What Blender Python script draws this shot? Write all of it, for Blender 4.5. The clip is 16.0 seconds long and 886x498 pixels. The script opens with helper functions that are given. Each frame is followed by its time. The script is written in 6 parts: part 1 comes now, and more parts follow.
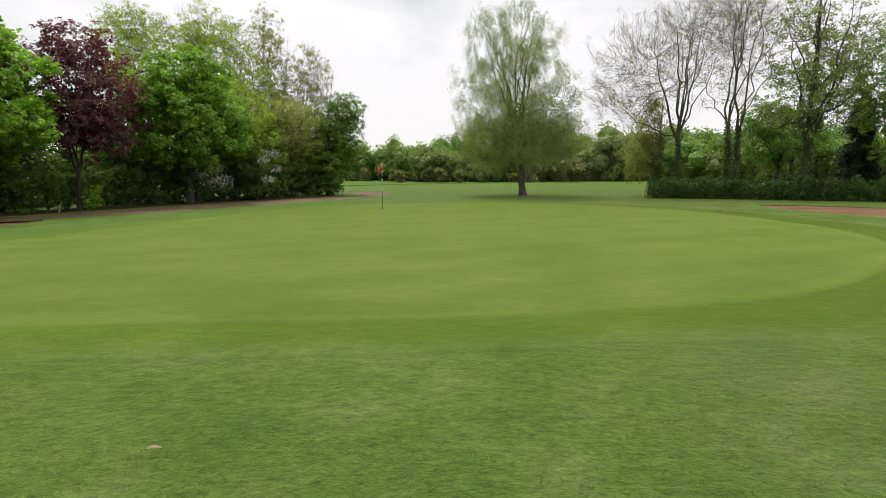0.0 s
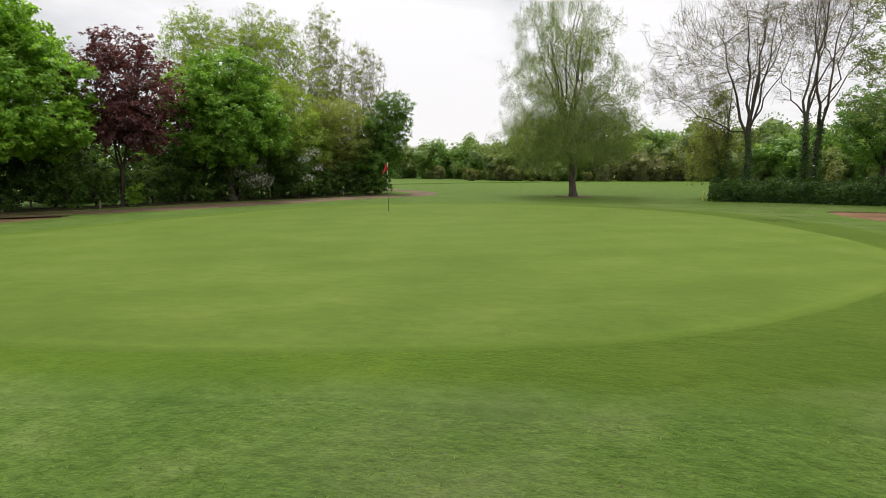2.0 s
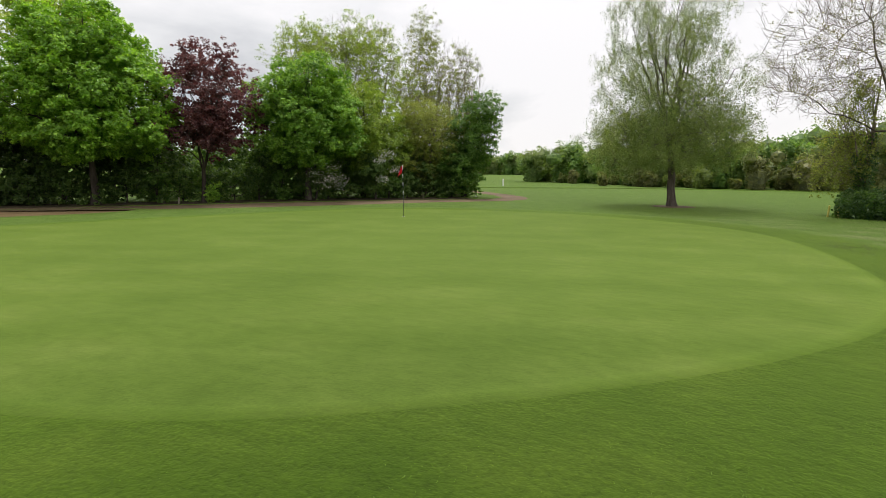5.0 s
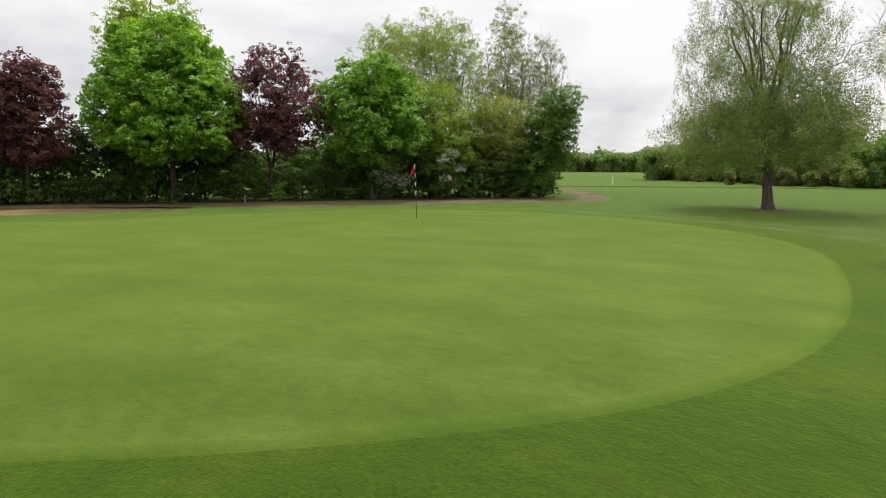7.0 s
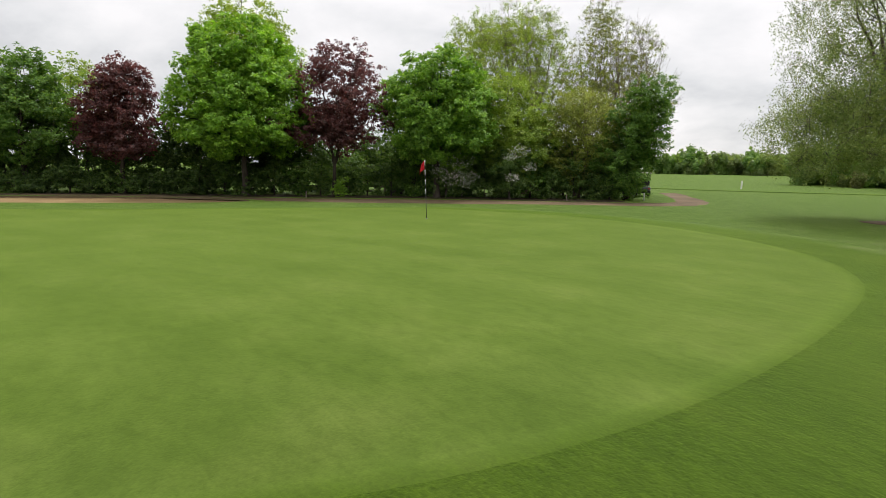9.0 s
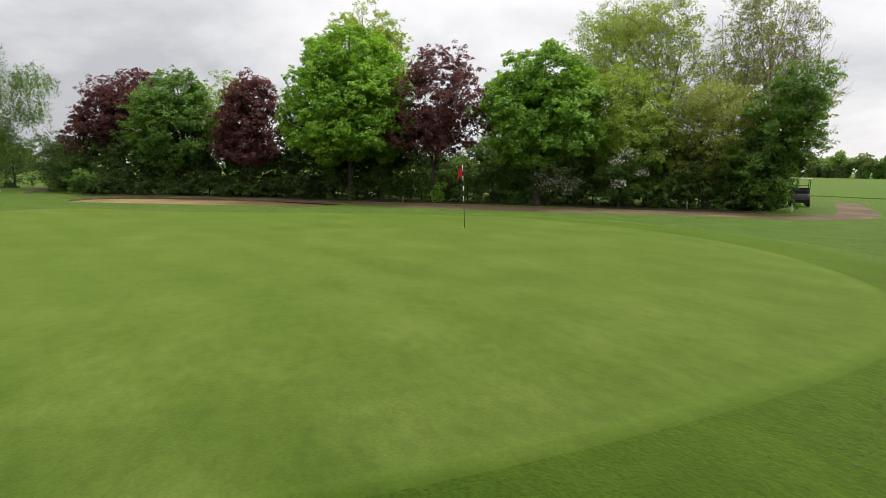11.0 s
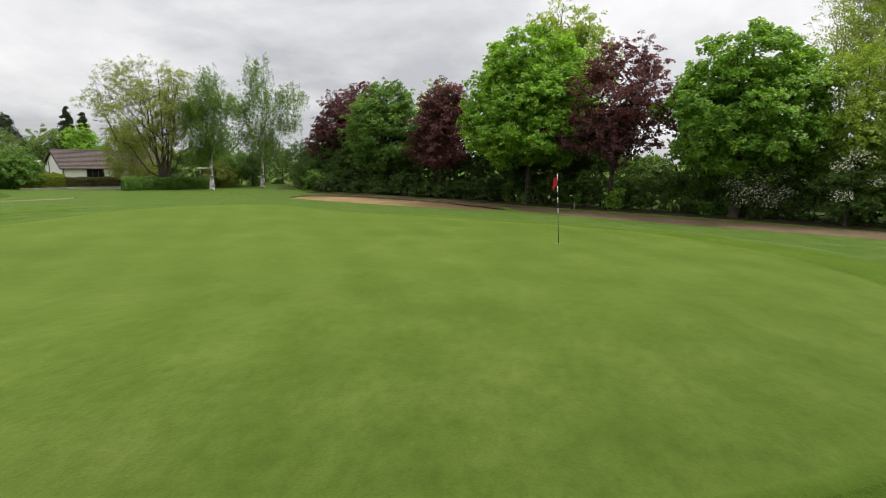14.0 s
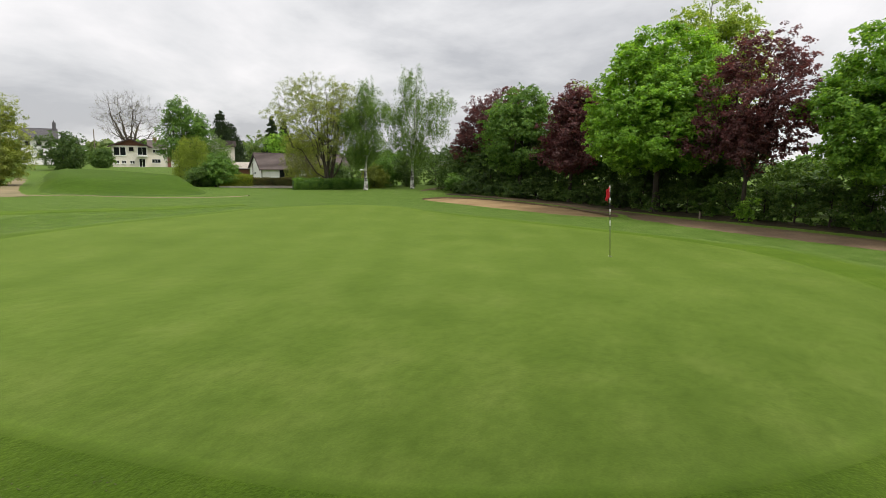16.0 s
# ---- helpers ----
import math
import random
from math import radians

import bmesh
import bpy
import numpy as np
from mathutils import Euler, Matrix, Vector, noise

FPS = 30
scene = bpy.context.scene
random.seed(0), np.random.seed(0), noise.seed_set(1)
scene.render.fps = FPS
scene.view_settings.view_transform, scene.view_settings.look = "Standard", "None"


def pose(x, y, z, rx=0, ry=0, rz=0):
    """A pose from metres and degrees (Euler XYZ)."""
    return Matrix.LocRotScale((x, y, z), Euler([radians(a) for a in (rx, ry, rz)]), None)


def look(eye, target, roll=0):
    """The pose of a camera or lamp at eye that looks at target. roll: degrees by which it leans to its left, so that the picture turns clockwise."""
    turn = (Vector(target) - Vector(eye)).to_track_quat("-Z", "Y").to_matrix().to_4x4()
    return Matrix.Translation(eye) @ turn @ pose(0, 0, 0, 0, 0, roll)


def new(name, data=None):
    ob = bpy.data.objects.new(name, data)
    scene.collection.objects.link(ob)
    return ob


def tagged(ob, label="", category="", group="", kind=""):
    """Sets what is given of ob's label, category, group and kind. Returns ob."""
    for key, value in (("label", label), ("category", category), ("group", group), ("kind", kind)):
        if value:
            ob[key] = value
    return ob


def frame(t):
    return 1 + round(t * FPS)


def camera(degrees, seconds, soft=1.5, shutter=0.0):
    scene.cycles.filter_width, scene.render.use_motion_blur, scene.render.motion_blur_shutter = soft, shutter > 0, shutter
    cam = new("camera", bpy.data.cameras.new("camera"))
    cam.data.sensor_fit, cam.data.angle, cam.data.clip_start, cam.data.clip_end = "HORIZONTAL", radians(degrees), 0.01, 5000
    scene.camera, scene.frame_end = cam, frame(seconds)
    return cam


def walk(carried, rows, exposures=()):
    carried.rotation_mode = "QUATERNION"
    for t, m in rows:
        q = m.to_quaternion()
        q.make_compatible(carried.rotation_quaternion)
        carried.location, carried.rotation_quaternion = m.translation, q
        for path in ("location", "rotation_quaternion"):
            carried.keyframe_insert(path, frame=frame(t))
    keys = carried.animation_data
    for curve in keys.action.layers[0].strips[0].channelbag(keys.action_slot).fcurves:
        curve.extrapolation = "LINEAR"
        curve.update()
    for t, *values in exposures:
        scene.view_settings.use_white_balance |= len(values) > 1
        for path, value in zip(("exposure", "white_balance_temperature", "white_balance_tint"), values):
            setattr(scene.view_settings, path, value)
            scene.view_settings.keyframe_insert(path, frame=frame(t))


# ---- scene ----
cam = camera(76.3, 16.0, soft=0.8)
PATH = [
    (0, (0.768, 0.157, 2.085), (0.698, 2.137, 1.809), -0.4),
    (0.5, (1.885, 0.496, 2.121), (1.73, 2.471, 1.846), -0.4),
    (1, (2.849, 0.834, 2.132), (2.614, 2.801, 1.852), -0.4),
    (1.5, (3.642, 1.294, 2.126), (3.339, 3.251, 1.845), -0.3),
    (2, (4.425, 1.867, 2.156), (4.03, 3.807, 1.874), -0.2),
    (2.5, (5.133, 2.462, 2.196), (4.656, 4.384, 1.915), -0.1),
    (3, (5.789, 3.029, 2.208), (5.226, 4.928, 1.928), 0.1),
    (3.5, (6.572, 3.537, 2.199), (5.923, 5.409, 1.922), 0.2),
    (4, (7.618, 4.196, 2.212), (6.874, 6.033, 1.94), 0.3),
    (4.2, (8.01, 4.503, 2.214), (7.232, 6.326, 1.942), 0.4),
    (6.5, (12.2, 8.275, 2.271), (10.981, 9.834, 1.987), 0.4),
    (7, (12.872, 9.516, 2.31), (11.56, 10.999, 2.024), 0.3),
    (7.5, (13.446, 10.841, 2.281), (12.05, 12.245, 1.997), 0.4),
    (8, (13.998, 11.987, 2.229), (12.521, 13.306, 1.948), 0.3),
    (8.2, (14.154, 12.437, 2.214), (12.65, 13.725, 1.93), 0.6),
    (10.3, (15.032, 17.47, 2.332), (13.216, 18.258, 2.046), 0.9),
    (10.5, (15.121, 17.952, 2.341), (13.281, 18.683, 2.056), 1.0),
    (11, (15.358, 19.191, 2.369), (13.471, 19.786, 2.081), 0.9),
    (11.5, (15.419, 20.393, 2.408), (13.493, 20.848, 2.117), 0.9),
    (12, (15.491, 21.394, 2.491), (13.536, 21.693, 2.197), 1.0),
    (12.5, (15.6, 22.175, 2.56), (13.628, 22.335, 2.262), 1.1),
    (13, (15.48, 22.911, 2.613), (13.503, 22.925, 2.314), 1.1),
    (13.5, (15.211, 23.665, 2.656), (13.238, 23.536, 2.354), 1.2),
    (14, (14.832, 24.749, 2.756), (12.878, 24.455, 2.449), 1.1),
    (14.5, (14.584, 25.739, 2.9), (12.66, 25.291, 2.59), 1.2),
    (15, (14.485, 26.866, 2.956), (12.605, 26.26, 2.645), 1.1),
    (15.5, (14.473, 27.952, 3.044), (12.647, 27.199, 2.731), 1.2),
    (16, (14.499, 28.816, 3.161), (12.738, 27.924, 2.841), 1.1),
]
walk(cam, [(t, look(eye, target, roll)) for t, eye, target, roll in PATH])

# ---- world, sun, exposure ----
SKY = 1.0
SUN_EL, SUN_AZ = radians(62), radians(338)   # azimuth clockwise from +y
world = bpy.data.worlds.new("overcast_sky")
scene.world = world
world.use_nodes = True
wn, wl = world.node_tree.nodes, world.node_tree.links
wn.clear()
w_out = wn.new("ShaderNodeOutputWorld")
w_bg = wn.new("ShaderNodeBackground")
w_sky = wn.new("ShaderNodeTexSky")
w_sky.sky_type, w_sky.sun_disc = "NISHITA", False
w_sky.sun_elevation, w_sky.sun_rotation = SUN_EL, SUN_AZ
w_dim = wn.new("ShaderNodeMix")
w_dim.data_type, w_dim.blend_type = "RGBA", "MULTIPLY"
w_dim.inputs[0].default_value = 1.0
w_dim.inputs[7].default_value = (0.10, 0.10, 0.10, 1)
wl.new(w_sky.outputs[0], w_dim.inputs[6])
w_co = wn.new("ShaderNodeTexCoord")
w_sep = wn.new("ShaderNodeSeparateXYZ")
wl.new(w_co.outputs["Generated"], w_sep.inputs[0])
# project the direction on a cloud layer: x/(z+k), y/(z+k)
w_up = wn.new("ShaderNodeMath"); w_up.operation = "ABSOLUTE"
wl.new(w_sep.outputs[2], w_up.inputs[0])
w_add = wn.new("ShaderNodeMath"); w_add.operation = "ADD"; w_add.inputs[1].default_value = 0.32
wl.new(w_up.outputs[0], w_add.inputs[0])
w_div = wn.new("ShaderNodeVectorMath"); w_div.operation = "DIVIDE"
w_den = wn.new("ShaderNodeCombineXYZ")
for i in range(3):
    wl.new(w_add.outputs[0], w_den.inputs[i])
wl.new(w_co.outputs["Generated"], w_div.inputs[0])
wl.new(w_den.outputs[0], w_div.inputs[1])
w_map = wn.new("ShaderNodeMapping")
w_map.inputs["Location"].default_value = (1.9, 0.6, 0)
wl.new(w_div.outputs[0], w_map.inputs[0])
w_n1 = wn.new("ShaderNodeTexNoise")
w_n1.inputs["Scale"].default_value, w_n1.inputs["Detail"].default_value, w_n1.inputs["Roughness"].default_value = 1.0, 7, 0.55
w_n1.inputs["Distortion"].default_value = 0.25
wl.new(w_map.outputs[0], w_n1.inputs["Vector"])
# the cloud is thicker, and darker, towards the west
w_dot = wn.new("ShaderNodeVectorMath"); w_dot.operation = "DOT_PRODUCT"
w_dot.inputs[1].default_value = (0.95, 0.30, 0.0)
wl.new(w_co.outputs["Generated"], w_dot.inputs[0])
w_thin = wn.new("ShaderNodeMath"); w_thin.operation = "MULTIPLY_ADD"
w_thin.inputs[1].default_value, w_thin.inputs[2].default_value = 0.15, 0.05
wl.new(w_dot.outputs["Value"], w_thin.inputs[0])
w_sum = wn.new("ShaderNodeMath"); w_sum.operation = "ADD"
wl.new(w_n1.outputs["Fac"], w_sum.inputs[0])
wl.new(w_thin.outputs[0], w_sum.inputs[1])
w_ramp = wn.new("ShaderNodeValToRGB")
w_ramp.color_ramp.elements[0].position, w_ramp.color_ramp.elements[0].color = 0.34, (0.56, 0.565, 0.59, 1)
w_ramp.color_ramp.elements[1].position, w_ramp.color_ramp.elements[1].color = 0.58, (0.99, 0.965, 0.97, 1)
el = w_ramp.color_ramp.elements.new(0.47)
el.color = (0.82, 0.815, 0.825, 1)
wl.new(w_sum.outputs[0], w_ramp.inputs[0])
w_mix = wn.new("ShaderNodeMix")
w_mix.data_type = "RGBA"
w_mix.inputs[0].default_value = 0.93
wl.new(w_dim.outputs[2], w_mix.inputs[6])
wl.new(w_ramp.outputs[0], w_mix.inputs[7])
wl.new(w_mix.outputs[2], w_bg.inputs[0])
# an overcast sky is brighter overhead than at the horizon
w_sq = wn.new("ShaderNodeMath"); w_sq.operation = "MULTIPLY"
wl.new(w_up.outputs[0], w_sq.inputs[0])
wl.new(w_up.outputs[0], w_sq.inputs[1])
w_zen = wn.new("ShaderNodeMath"); w_zen.operation = "MULTIPLY_ADD"
w_zen.inputs[1].default_value, w_zen.inputs[2].default_value = 1.0 * SKY, SKY
wl.new(w_sq.outputs[0], w_zen.inputs[0])
wl.new(w_zen.outputs[0], w_bg.inputs[1])
wl.new(w_bg.outputs[0], w_out.inputs[0])

sun = bpy.data.lights.new("sun", "SUN")
sun.energy, sun.angle, sun.color = 3.8, radians(16), (1.0, 0.96, 0.9)
sun_ob = new("sun", sun)
to_sun = Vector((math.sin(SUN_AZ) * math.cos(SUN_EL), math.cos(SUN_AZ) * math.cos(SUN_EL), math.sin(SUN_EL)))
sun_ob.matrix_world = look((0, 0, 60), Vector((0, 0, 60)) - to_sun)


# ---- materials ----
def mat(name, rough=0.8, spec=0.3, metal=0.0):
    m = bpy.data.materials.new(name)
    m.use_nodes = True
    b = m.node_tree.nodes["Principled BSDF"]
    b.inputs["Roughness"].default_value, b.inputs["Metallic"].default_value = rough, metal
    b.inputs["Specular IOR Level"].default_value = spec
    return m, m.node_tree.nodes, m.node_tree.links, b


def noise_node(nt, scale, detail=4, rough=0.6, stretch=None, coord="Object"):
    nodes, links = nt.nodes, nt.links
    n = nodes.new("ShaderNodeTexNoise")
    n.inputs["Scale"].default_value, n.inputs["Detail"].default_value, n.inputs["Roughness"].default_value = scale, detail, rough
    c = nodes.new("ShaderNodeTexCoord")
    if stretch:
        mp = nodes.new("ShaderNodeMapping")
        mp.inputs["Scale"].default_value = stretch[:3]
        if len(stretch) > 3:
            mp.inputs["Rotation"].default_value = (0, 0, radians(stretch[3]))
        links.new(c.outputs[coord], mp.inputs[0])
        links.new(mp.outputs[0], n.inputs["Vector"])
    else:
        links.new(c.outputs[coord], n.inputs["Vector"])
    return n


def ramp_node(nt, source, stops):
    r = nt.nodes.new("ShaderNodeValToRGB")
    e = r.color_ramp.elements
    while len(e) < len(stops):
        e.new(0.5)
    for k, (p, c) in enumerate(stops):
        e[k].position, e[k].color = p, (*c, 1)
    nt.links.new(source, r.inputs[0])
    return r


def mixed(nt, mode, fac, a, b):
    m = nt.nodes.new("ShaderNodeMix")
    m.data_type, m.blend_type = "RGBA", mode
    for sock, v in ((m.inputs[0], fac), (m.inputs[6], a), (m.inputs[7], b)):
        if isinstance(v, (int, float)):
            sock.default_value = v
        elif isinstance(v, tuple):
            sock.default_value = (*v, 1)
        else:
            nt.links.new(v, sock)
    return m.outputs[2]


def bumped(nt, bsdf, height, strength, distance):
    b = nt.nodes.new("ShaderNodeBump")
    b.inputs["Strength"].default_value, b.inputs["Distance"].default_value = strength, distance
    nt.links.new(height, b.inputs["Height"])
    nt.links.new(b.outputs[0], bsdf.inputs["Normal"])


def grass_colour(nt, dark, mid, light, fine=22, patch=0.6, stripes=None, contrast=1.0, grit=0.95):
    """Turf colour: drifts, mottling, grain and, on request, mowing stripes. Gives the colour and two noises for the relief."""
    big = noise_node(nt, patch * 0.28, 3, 0.55)
    med = noise_node(nt, patch, 5, 0.6)
    sml = noise_node(nt, fine, 3, 0.7)
    base = ramp_node(nt, med.outputs["Fac"], [(0.30, dark), (0.52, mid), (0.72, light)]).outputs[0]
    tone = ramp_node(nt, big.outputs["Fac"], [(0.35, (0.90, 0.92, 0.88)), (0.65, (1.08, 1.06, 1.08))]).outputs[0]
    col = mixed(nt, "MULTIPLY", 1.0, base, tone)
    grain = ramp_node(nt, sml.outputs["Fac"], [(0.30, (0.62, 0.64, 0.55)), (0.5, (1.0, 1.0, 1.0)), (0.72, (1.38, 1.32, 1.3))]).outputs[0]
    col = mixed(nt, "MULTIPLY", grit, col, grain)
    mot = noise_node(nt, patch * 5.5, 4, 0.65, (1, 1.6, 1))
    mott = ramp_node(nt, mot.outputs["Fac"], [(p, tuple(1 + contrast * (v - 1) for v in c)) for p, c in ((0.32, (0.84, 0.86, 0.82)), (0.5, (1.0, 1.0, 1.0)), (0.70, (1.14, 1.12, 1.16)))]).outputs[0]
    col = mixed(nt, "MULTIPLY", 1.0, col, mott)
    if stripes:
        # soft mowing bands of the given width, along the given bearing, broken up by a drift
        width, turn = stripes
        co = nt.nodes.new("ShaderNodeTexCoord")
        mp = nt.nodes.new("ShaderNodeMapping")
        mp.inputs["Rotation"].default_value = (0, 0, radians(-turn))
        nt.links.new(co.outputs["Object"], mp.inputs[0])
        wv = nt.nodes.new("ShaderNodeTexWave")
        wv.wave_type, wv.bands_direction, wv.wave_profile = "BANDS", "Y", "SIN"
        wv.inputs["Scale"].default_value = math.pi / (10 * width)
        wv.inputs["Distortion"].default_value, wv.inputs["Detail"].default_value, wv.inputs["Detail Scale"].default_value = 3.0, 2, 0.5
        nt.links.new(mp.outputs[0], wv.inputs["Vector"])
        band = ramp_node(nt, wv.outputs["Fac"], [(0.25, (0.95, 0.965, 0.92)), (0.75, (1.05, 1.035, 1.08))]).outputs[0]
        col = mixed(nt, "MULTIPLY", 1.0, col, band)
        drift = noise_node(nt, 0.9, 4, 0.6, (0.22, 1.0, 1.0, turn))
        streak = ramp_node(nt, drift.outputs["Fac"], [(0.34, (0.92, 0.94, 0.88)), (0.66, (1.07, 1.05, 1.10))]).outputs[0]
        col = mixed(nt, "MULTIPLY", 1.0, col, streak)
    return col, sml.outputs["Fac"], mot.outputs["Fac"]


def grass_mat(name, own, bump=0.5, sheen=0.3, into=None, dry=0.0, rim=0.0, pale=0.0):
    """Turf of its own colours; into: the colours that it fades to along its edge, by the mesh's fade attribute."""
    m, n, l, b = mat(name, 0.8, 0.05)
    nt = m.node_tree
    col, sml, mot = grass_colour(nt, *own)
    if into:
        at = n.new("ShaderNodeAttribute")
        at.attribute_name = "fade"
        wob = n.new("ShaderNodeMath")
        wob.operation = "MULTIPLY_ADD"
        wob.inputs[1].default_value = 0.9
        l.new(mot, wob.inputs[0])
        shift = n.new("ShaderNodeMath")
        shift.operation = "SUBTRACT"
        shift.inputs[1].default_value = 0.45
        l.new(at.outputs["Fac"], shift.inputs[0])
        l.new(shift.outputs[0], wob.inputs[2])
        edge = n.new("ShaderNodeMath")
        edge.operation = "MAXIMUM"
        at2 = n.new("ShaderNodeMapRange")
        at2.inputs[1].default_value, at2.inputs[2].default_value = 0.7, 1.0
        l.new(at.outputs["Fac"], at2.inputs[0])
        inner = n.new("ShaderNodeMath")
        inner.operation = "MULTIPLY"
        l.new(wob.outputs[0], inner.inputs[0])
        grow = n.new("ShaderNodeMapRange")
        grow.inputs[1].default_value, grow.inputs[2].default_value = 0.0, 0.3
        l.new(at.outputs["Fac"], grow.inputs[0])
        l.new(grow.outputs[0], inner.inputs[1])
        l.new(inner.outputs[0], edge.inputs[0])
        l.new(at2.outputs[0], edge.inputs[1])
        edge.use_clamp = True
        if rim:
            # a paler line where the mower turns along the edge
            line = ramp_node(nt, at.outputs["Fac"], [(0.0, (1, 1, 1)), (0.22, (1 + rim,) * 3), (0.6, (1, 1, 1))]).outputs[0]
            col = mixed(nt, "MULTIPLY", 1.0, col, line)
        col = mixed(nt, "MIX", edge.outputs[0], col, grass_colour(nt, *into)[0])
    # weight of the painted shade, and of the dry patches
    thick = n.new("ShaderNodeAttribute")
    thick.attribute_name = "east_shade_dry"
    if dry:
        # thin grey-brown patches of tired grass
        bare = noise_node(nt, 0.42, 5, 0.68, (1, 1.5, 1))
        spot = ramp_node(nt, bare.outputs["Fac"], [(0.46, (0, 0, 0)), (0.66, (dry, dry, dry))]).outputs[0]
        where = mixed(nt, "MULTIPLY", 1.0, spot, thick.outputs["Color"])
        if into:
            where = mixed(nt, "MULTIPLY", 1.0, where, edge.outputs[0])
        col = mixed(nt, "MIX", where, col, (0.100, 0.112, 0.052))
    if pale:
        light = ramp_node(nt, thick.outputs["Fac"], [(0.0, (pale,) * 3), (0.7, (1, 1, 1))]).outputs[0]
        col = mixed(nt, "MULTIPLY", 1.0, col, mixed(nt, "MIX", edge.outputs[0], light, (1.0, 1.0, 1.0)))
    # shade put into the turf colour, in place of falloff in the view
    col = mixed(nt, "MIX", thick.outputs["Fac"], col, mixed(nt, "MULTIPLY", 1.0, col, (0.79, 0.81, 0.74)))
    l.new(col, b.inputs["Base Color"])
    b.inputs["Sheen Weight"].default_value = sheen
    b.inputs["Sheen Roughness"].default_value = 0.45
    b.inputs["Sheen Tint"].default_value = (0.50, 0.72, 0.10, 1)
    lump = n.new("ShaderNodeMath")
    lump.operation = "MULTIPLY_ADD"
    lump.inputs[1].default_value = 2.2
    l.new(mot, lump.inputs[0])
    l.new(sml, lump.inputs[2])
    bumped(nt, b, lump.outputs[0], bump, 0.025)
    return m


T_GREEN = ((0.0369, 0.0636, 0.0081), (0.0492, 0.0784, 0.0116), (0.0663, 0.0930, 0.0179), 30, 0.6, (1.75, 26), 1.15, 0.42)
T_FRINGE = ((0.0245, 0.0515, 0.0028), (0.0328, 0.0626, 0.0039), (0.0460, 0.0762, 0.0070), 26, 0.6, None, 1.0)
T_ROUGH = ((0.0295, 0.0620, 0.0096), (0.0466, 0.0828, 0.0159), (0.0718, 0.1031, 0.0297), 18, 1.1, None, 1.8, 0.75)
T_BANK = ((0.0237, 0.0541, 0.0023), (0.0305, 0.0635, 0.0033), (0.0390, 0.0728, 0.0055), 8, 0.3, (1.6, -58), 1.0)
M_GREEN = grass_mat("mown_green", T_GREEN, 0.16, 0.36, T_FRINGE, rim=0.22)
M_FRINGE = grass_mat("fringe_grass", T_FRINGE, 0.4, 0.30, T_ROUGH, dry=0.85, pale=1.18)
M_ROUGH = grass_mat("rough_grass", T_ROUGH, 0.8, 0.28, dry=0.85)
M_BANK = grass_mat("mown_bank", T_BANK, 0.5, 0.12, T_ROUGH)


def soil_mat(name, a, bcol, c, scale=3.0, bump=0.6):
    m, n, l, b = mat(name, 0.9, 0.15)
    nt = m.node_tree
    big = noise_node(nt, scale * 0.2, 4, 0.6)
    sml = noise_node(nt, scale * 6, 5, 0.7)
    base = ramp_node(nt, big.outputs["Fac"], [(0.3, a), (0.5, bcol), (0.7, c)]).outputs[0]
    grain = ramp_node(nt, sml.outputs["Fac"], [(0.3, (0.7, 0.7, 0.7)), (0.7, (1.25, 1.22, 1.2))]).outputs[0]
    l.new(mixed(nt, "MULTIPLY", 1.0, base, grain), b.inputs["Base Color"])
    bumped(nt, b, sml.outputs["Fac"], bump, 0.02)
    return m


M_SAND = soil_mat("bunker_sand", (0.159, 0.108, 0.051), (0.202, 0.141, 0.069), (0.249, 0.177, 0.092))
M_DIRT = soil_mat("path_dirt", (0.078, 0.055, 0.032), (0.112, 0.080, 0.047), (0.150, 0.109, 0.067), 2.0)
M_TRACK = soil_mat("pale_track_dirt", (0.13, 0.115, 0.06), (0.18, 0.15, 0.085), (0.23, 0.185, 0.11), 2.0)
M_REDSOIL = soil_mat("red_brown_sand", (0.090, 0.050, 0.024), (0.122, 0.068, 0.034), (0.158, 0.092, 0.047), 2.0)
M_WORN = soil_mat("worn_turf", (0.040, 0.062, 0.008), (0.070, 0.066, 0.032), (0.125, 0.105, 0.070), 9.0, 0.9)
M_LIP = soil_mat("turf_lip_soil", (0.065, 0.050, 0.028), (0.10, 0.075, 0.042), (0.14, 0.105, 0.06), 4.0)
M_LITTER = soil_mat("leaf_litter", (0.030, 0.026, 0.014), (0.050, 0.040, 0.022), (0.075, 0.060, 0.034), 5.0, 0.9)
M_SOIL = soil_mat("bare_soil", (0.10, 0.070, 0.045), (0.145, 0.102, 0.068), (0.19, 0.140, 0.098), 3.0)


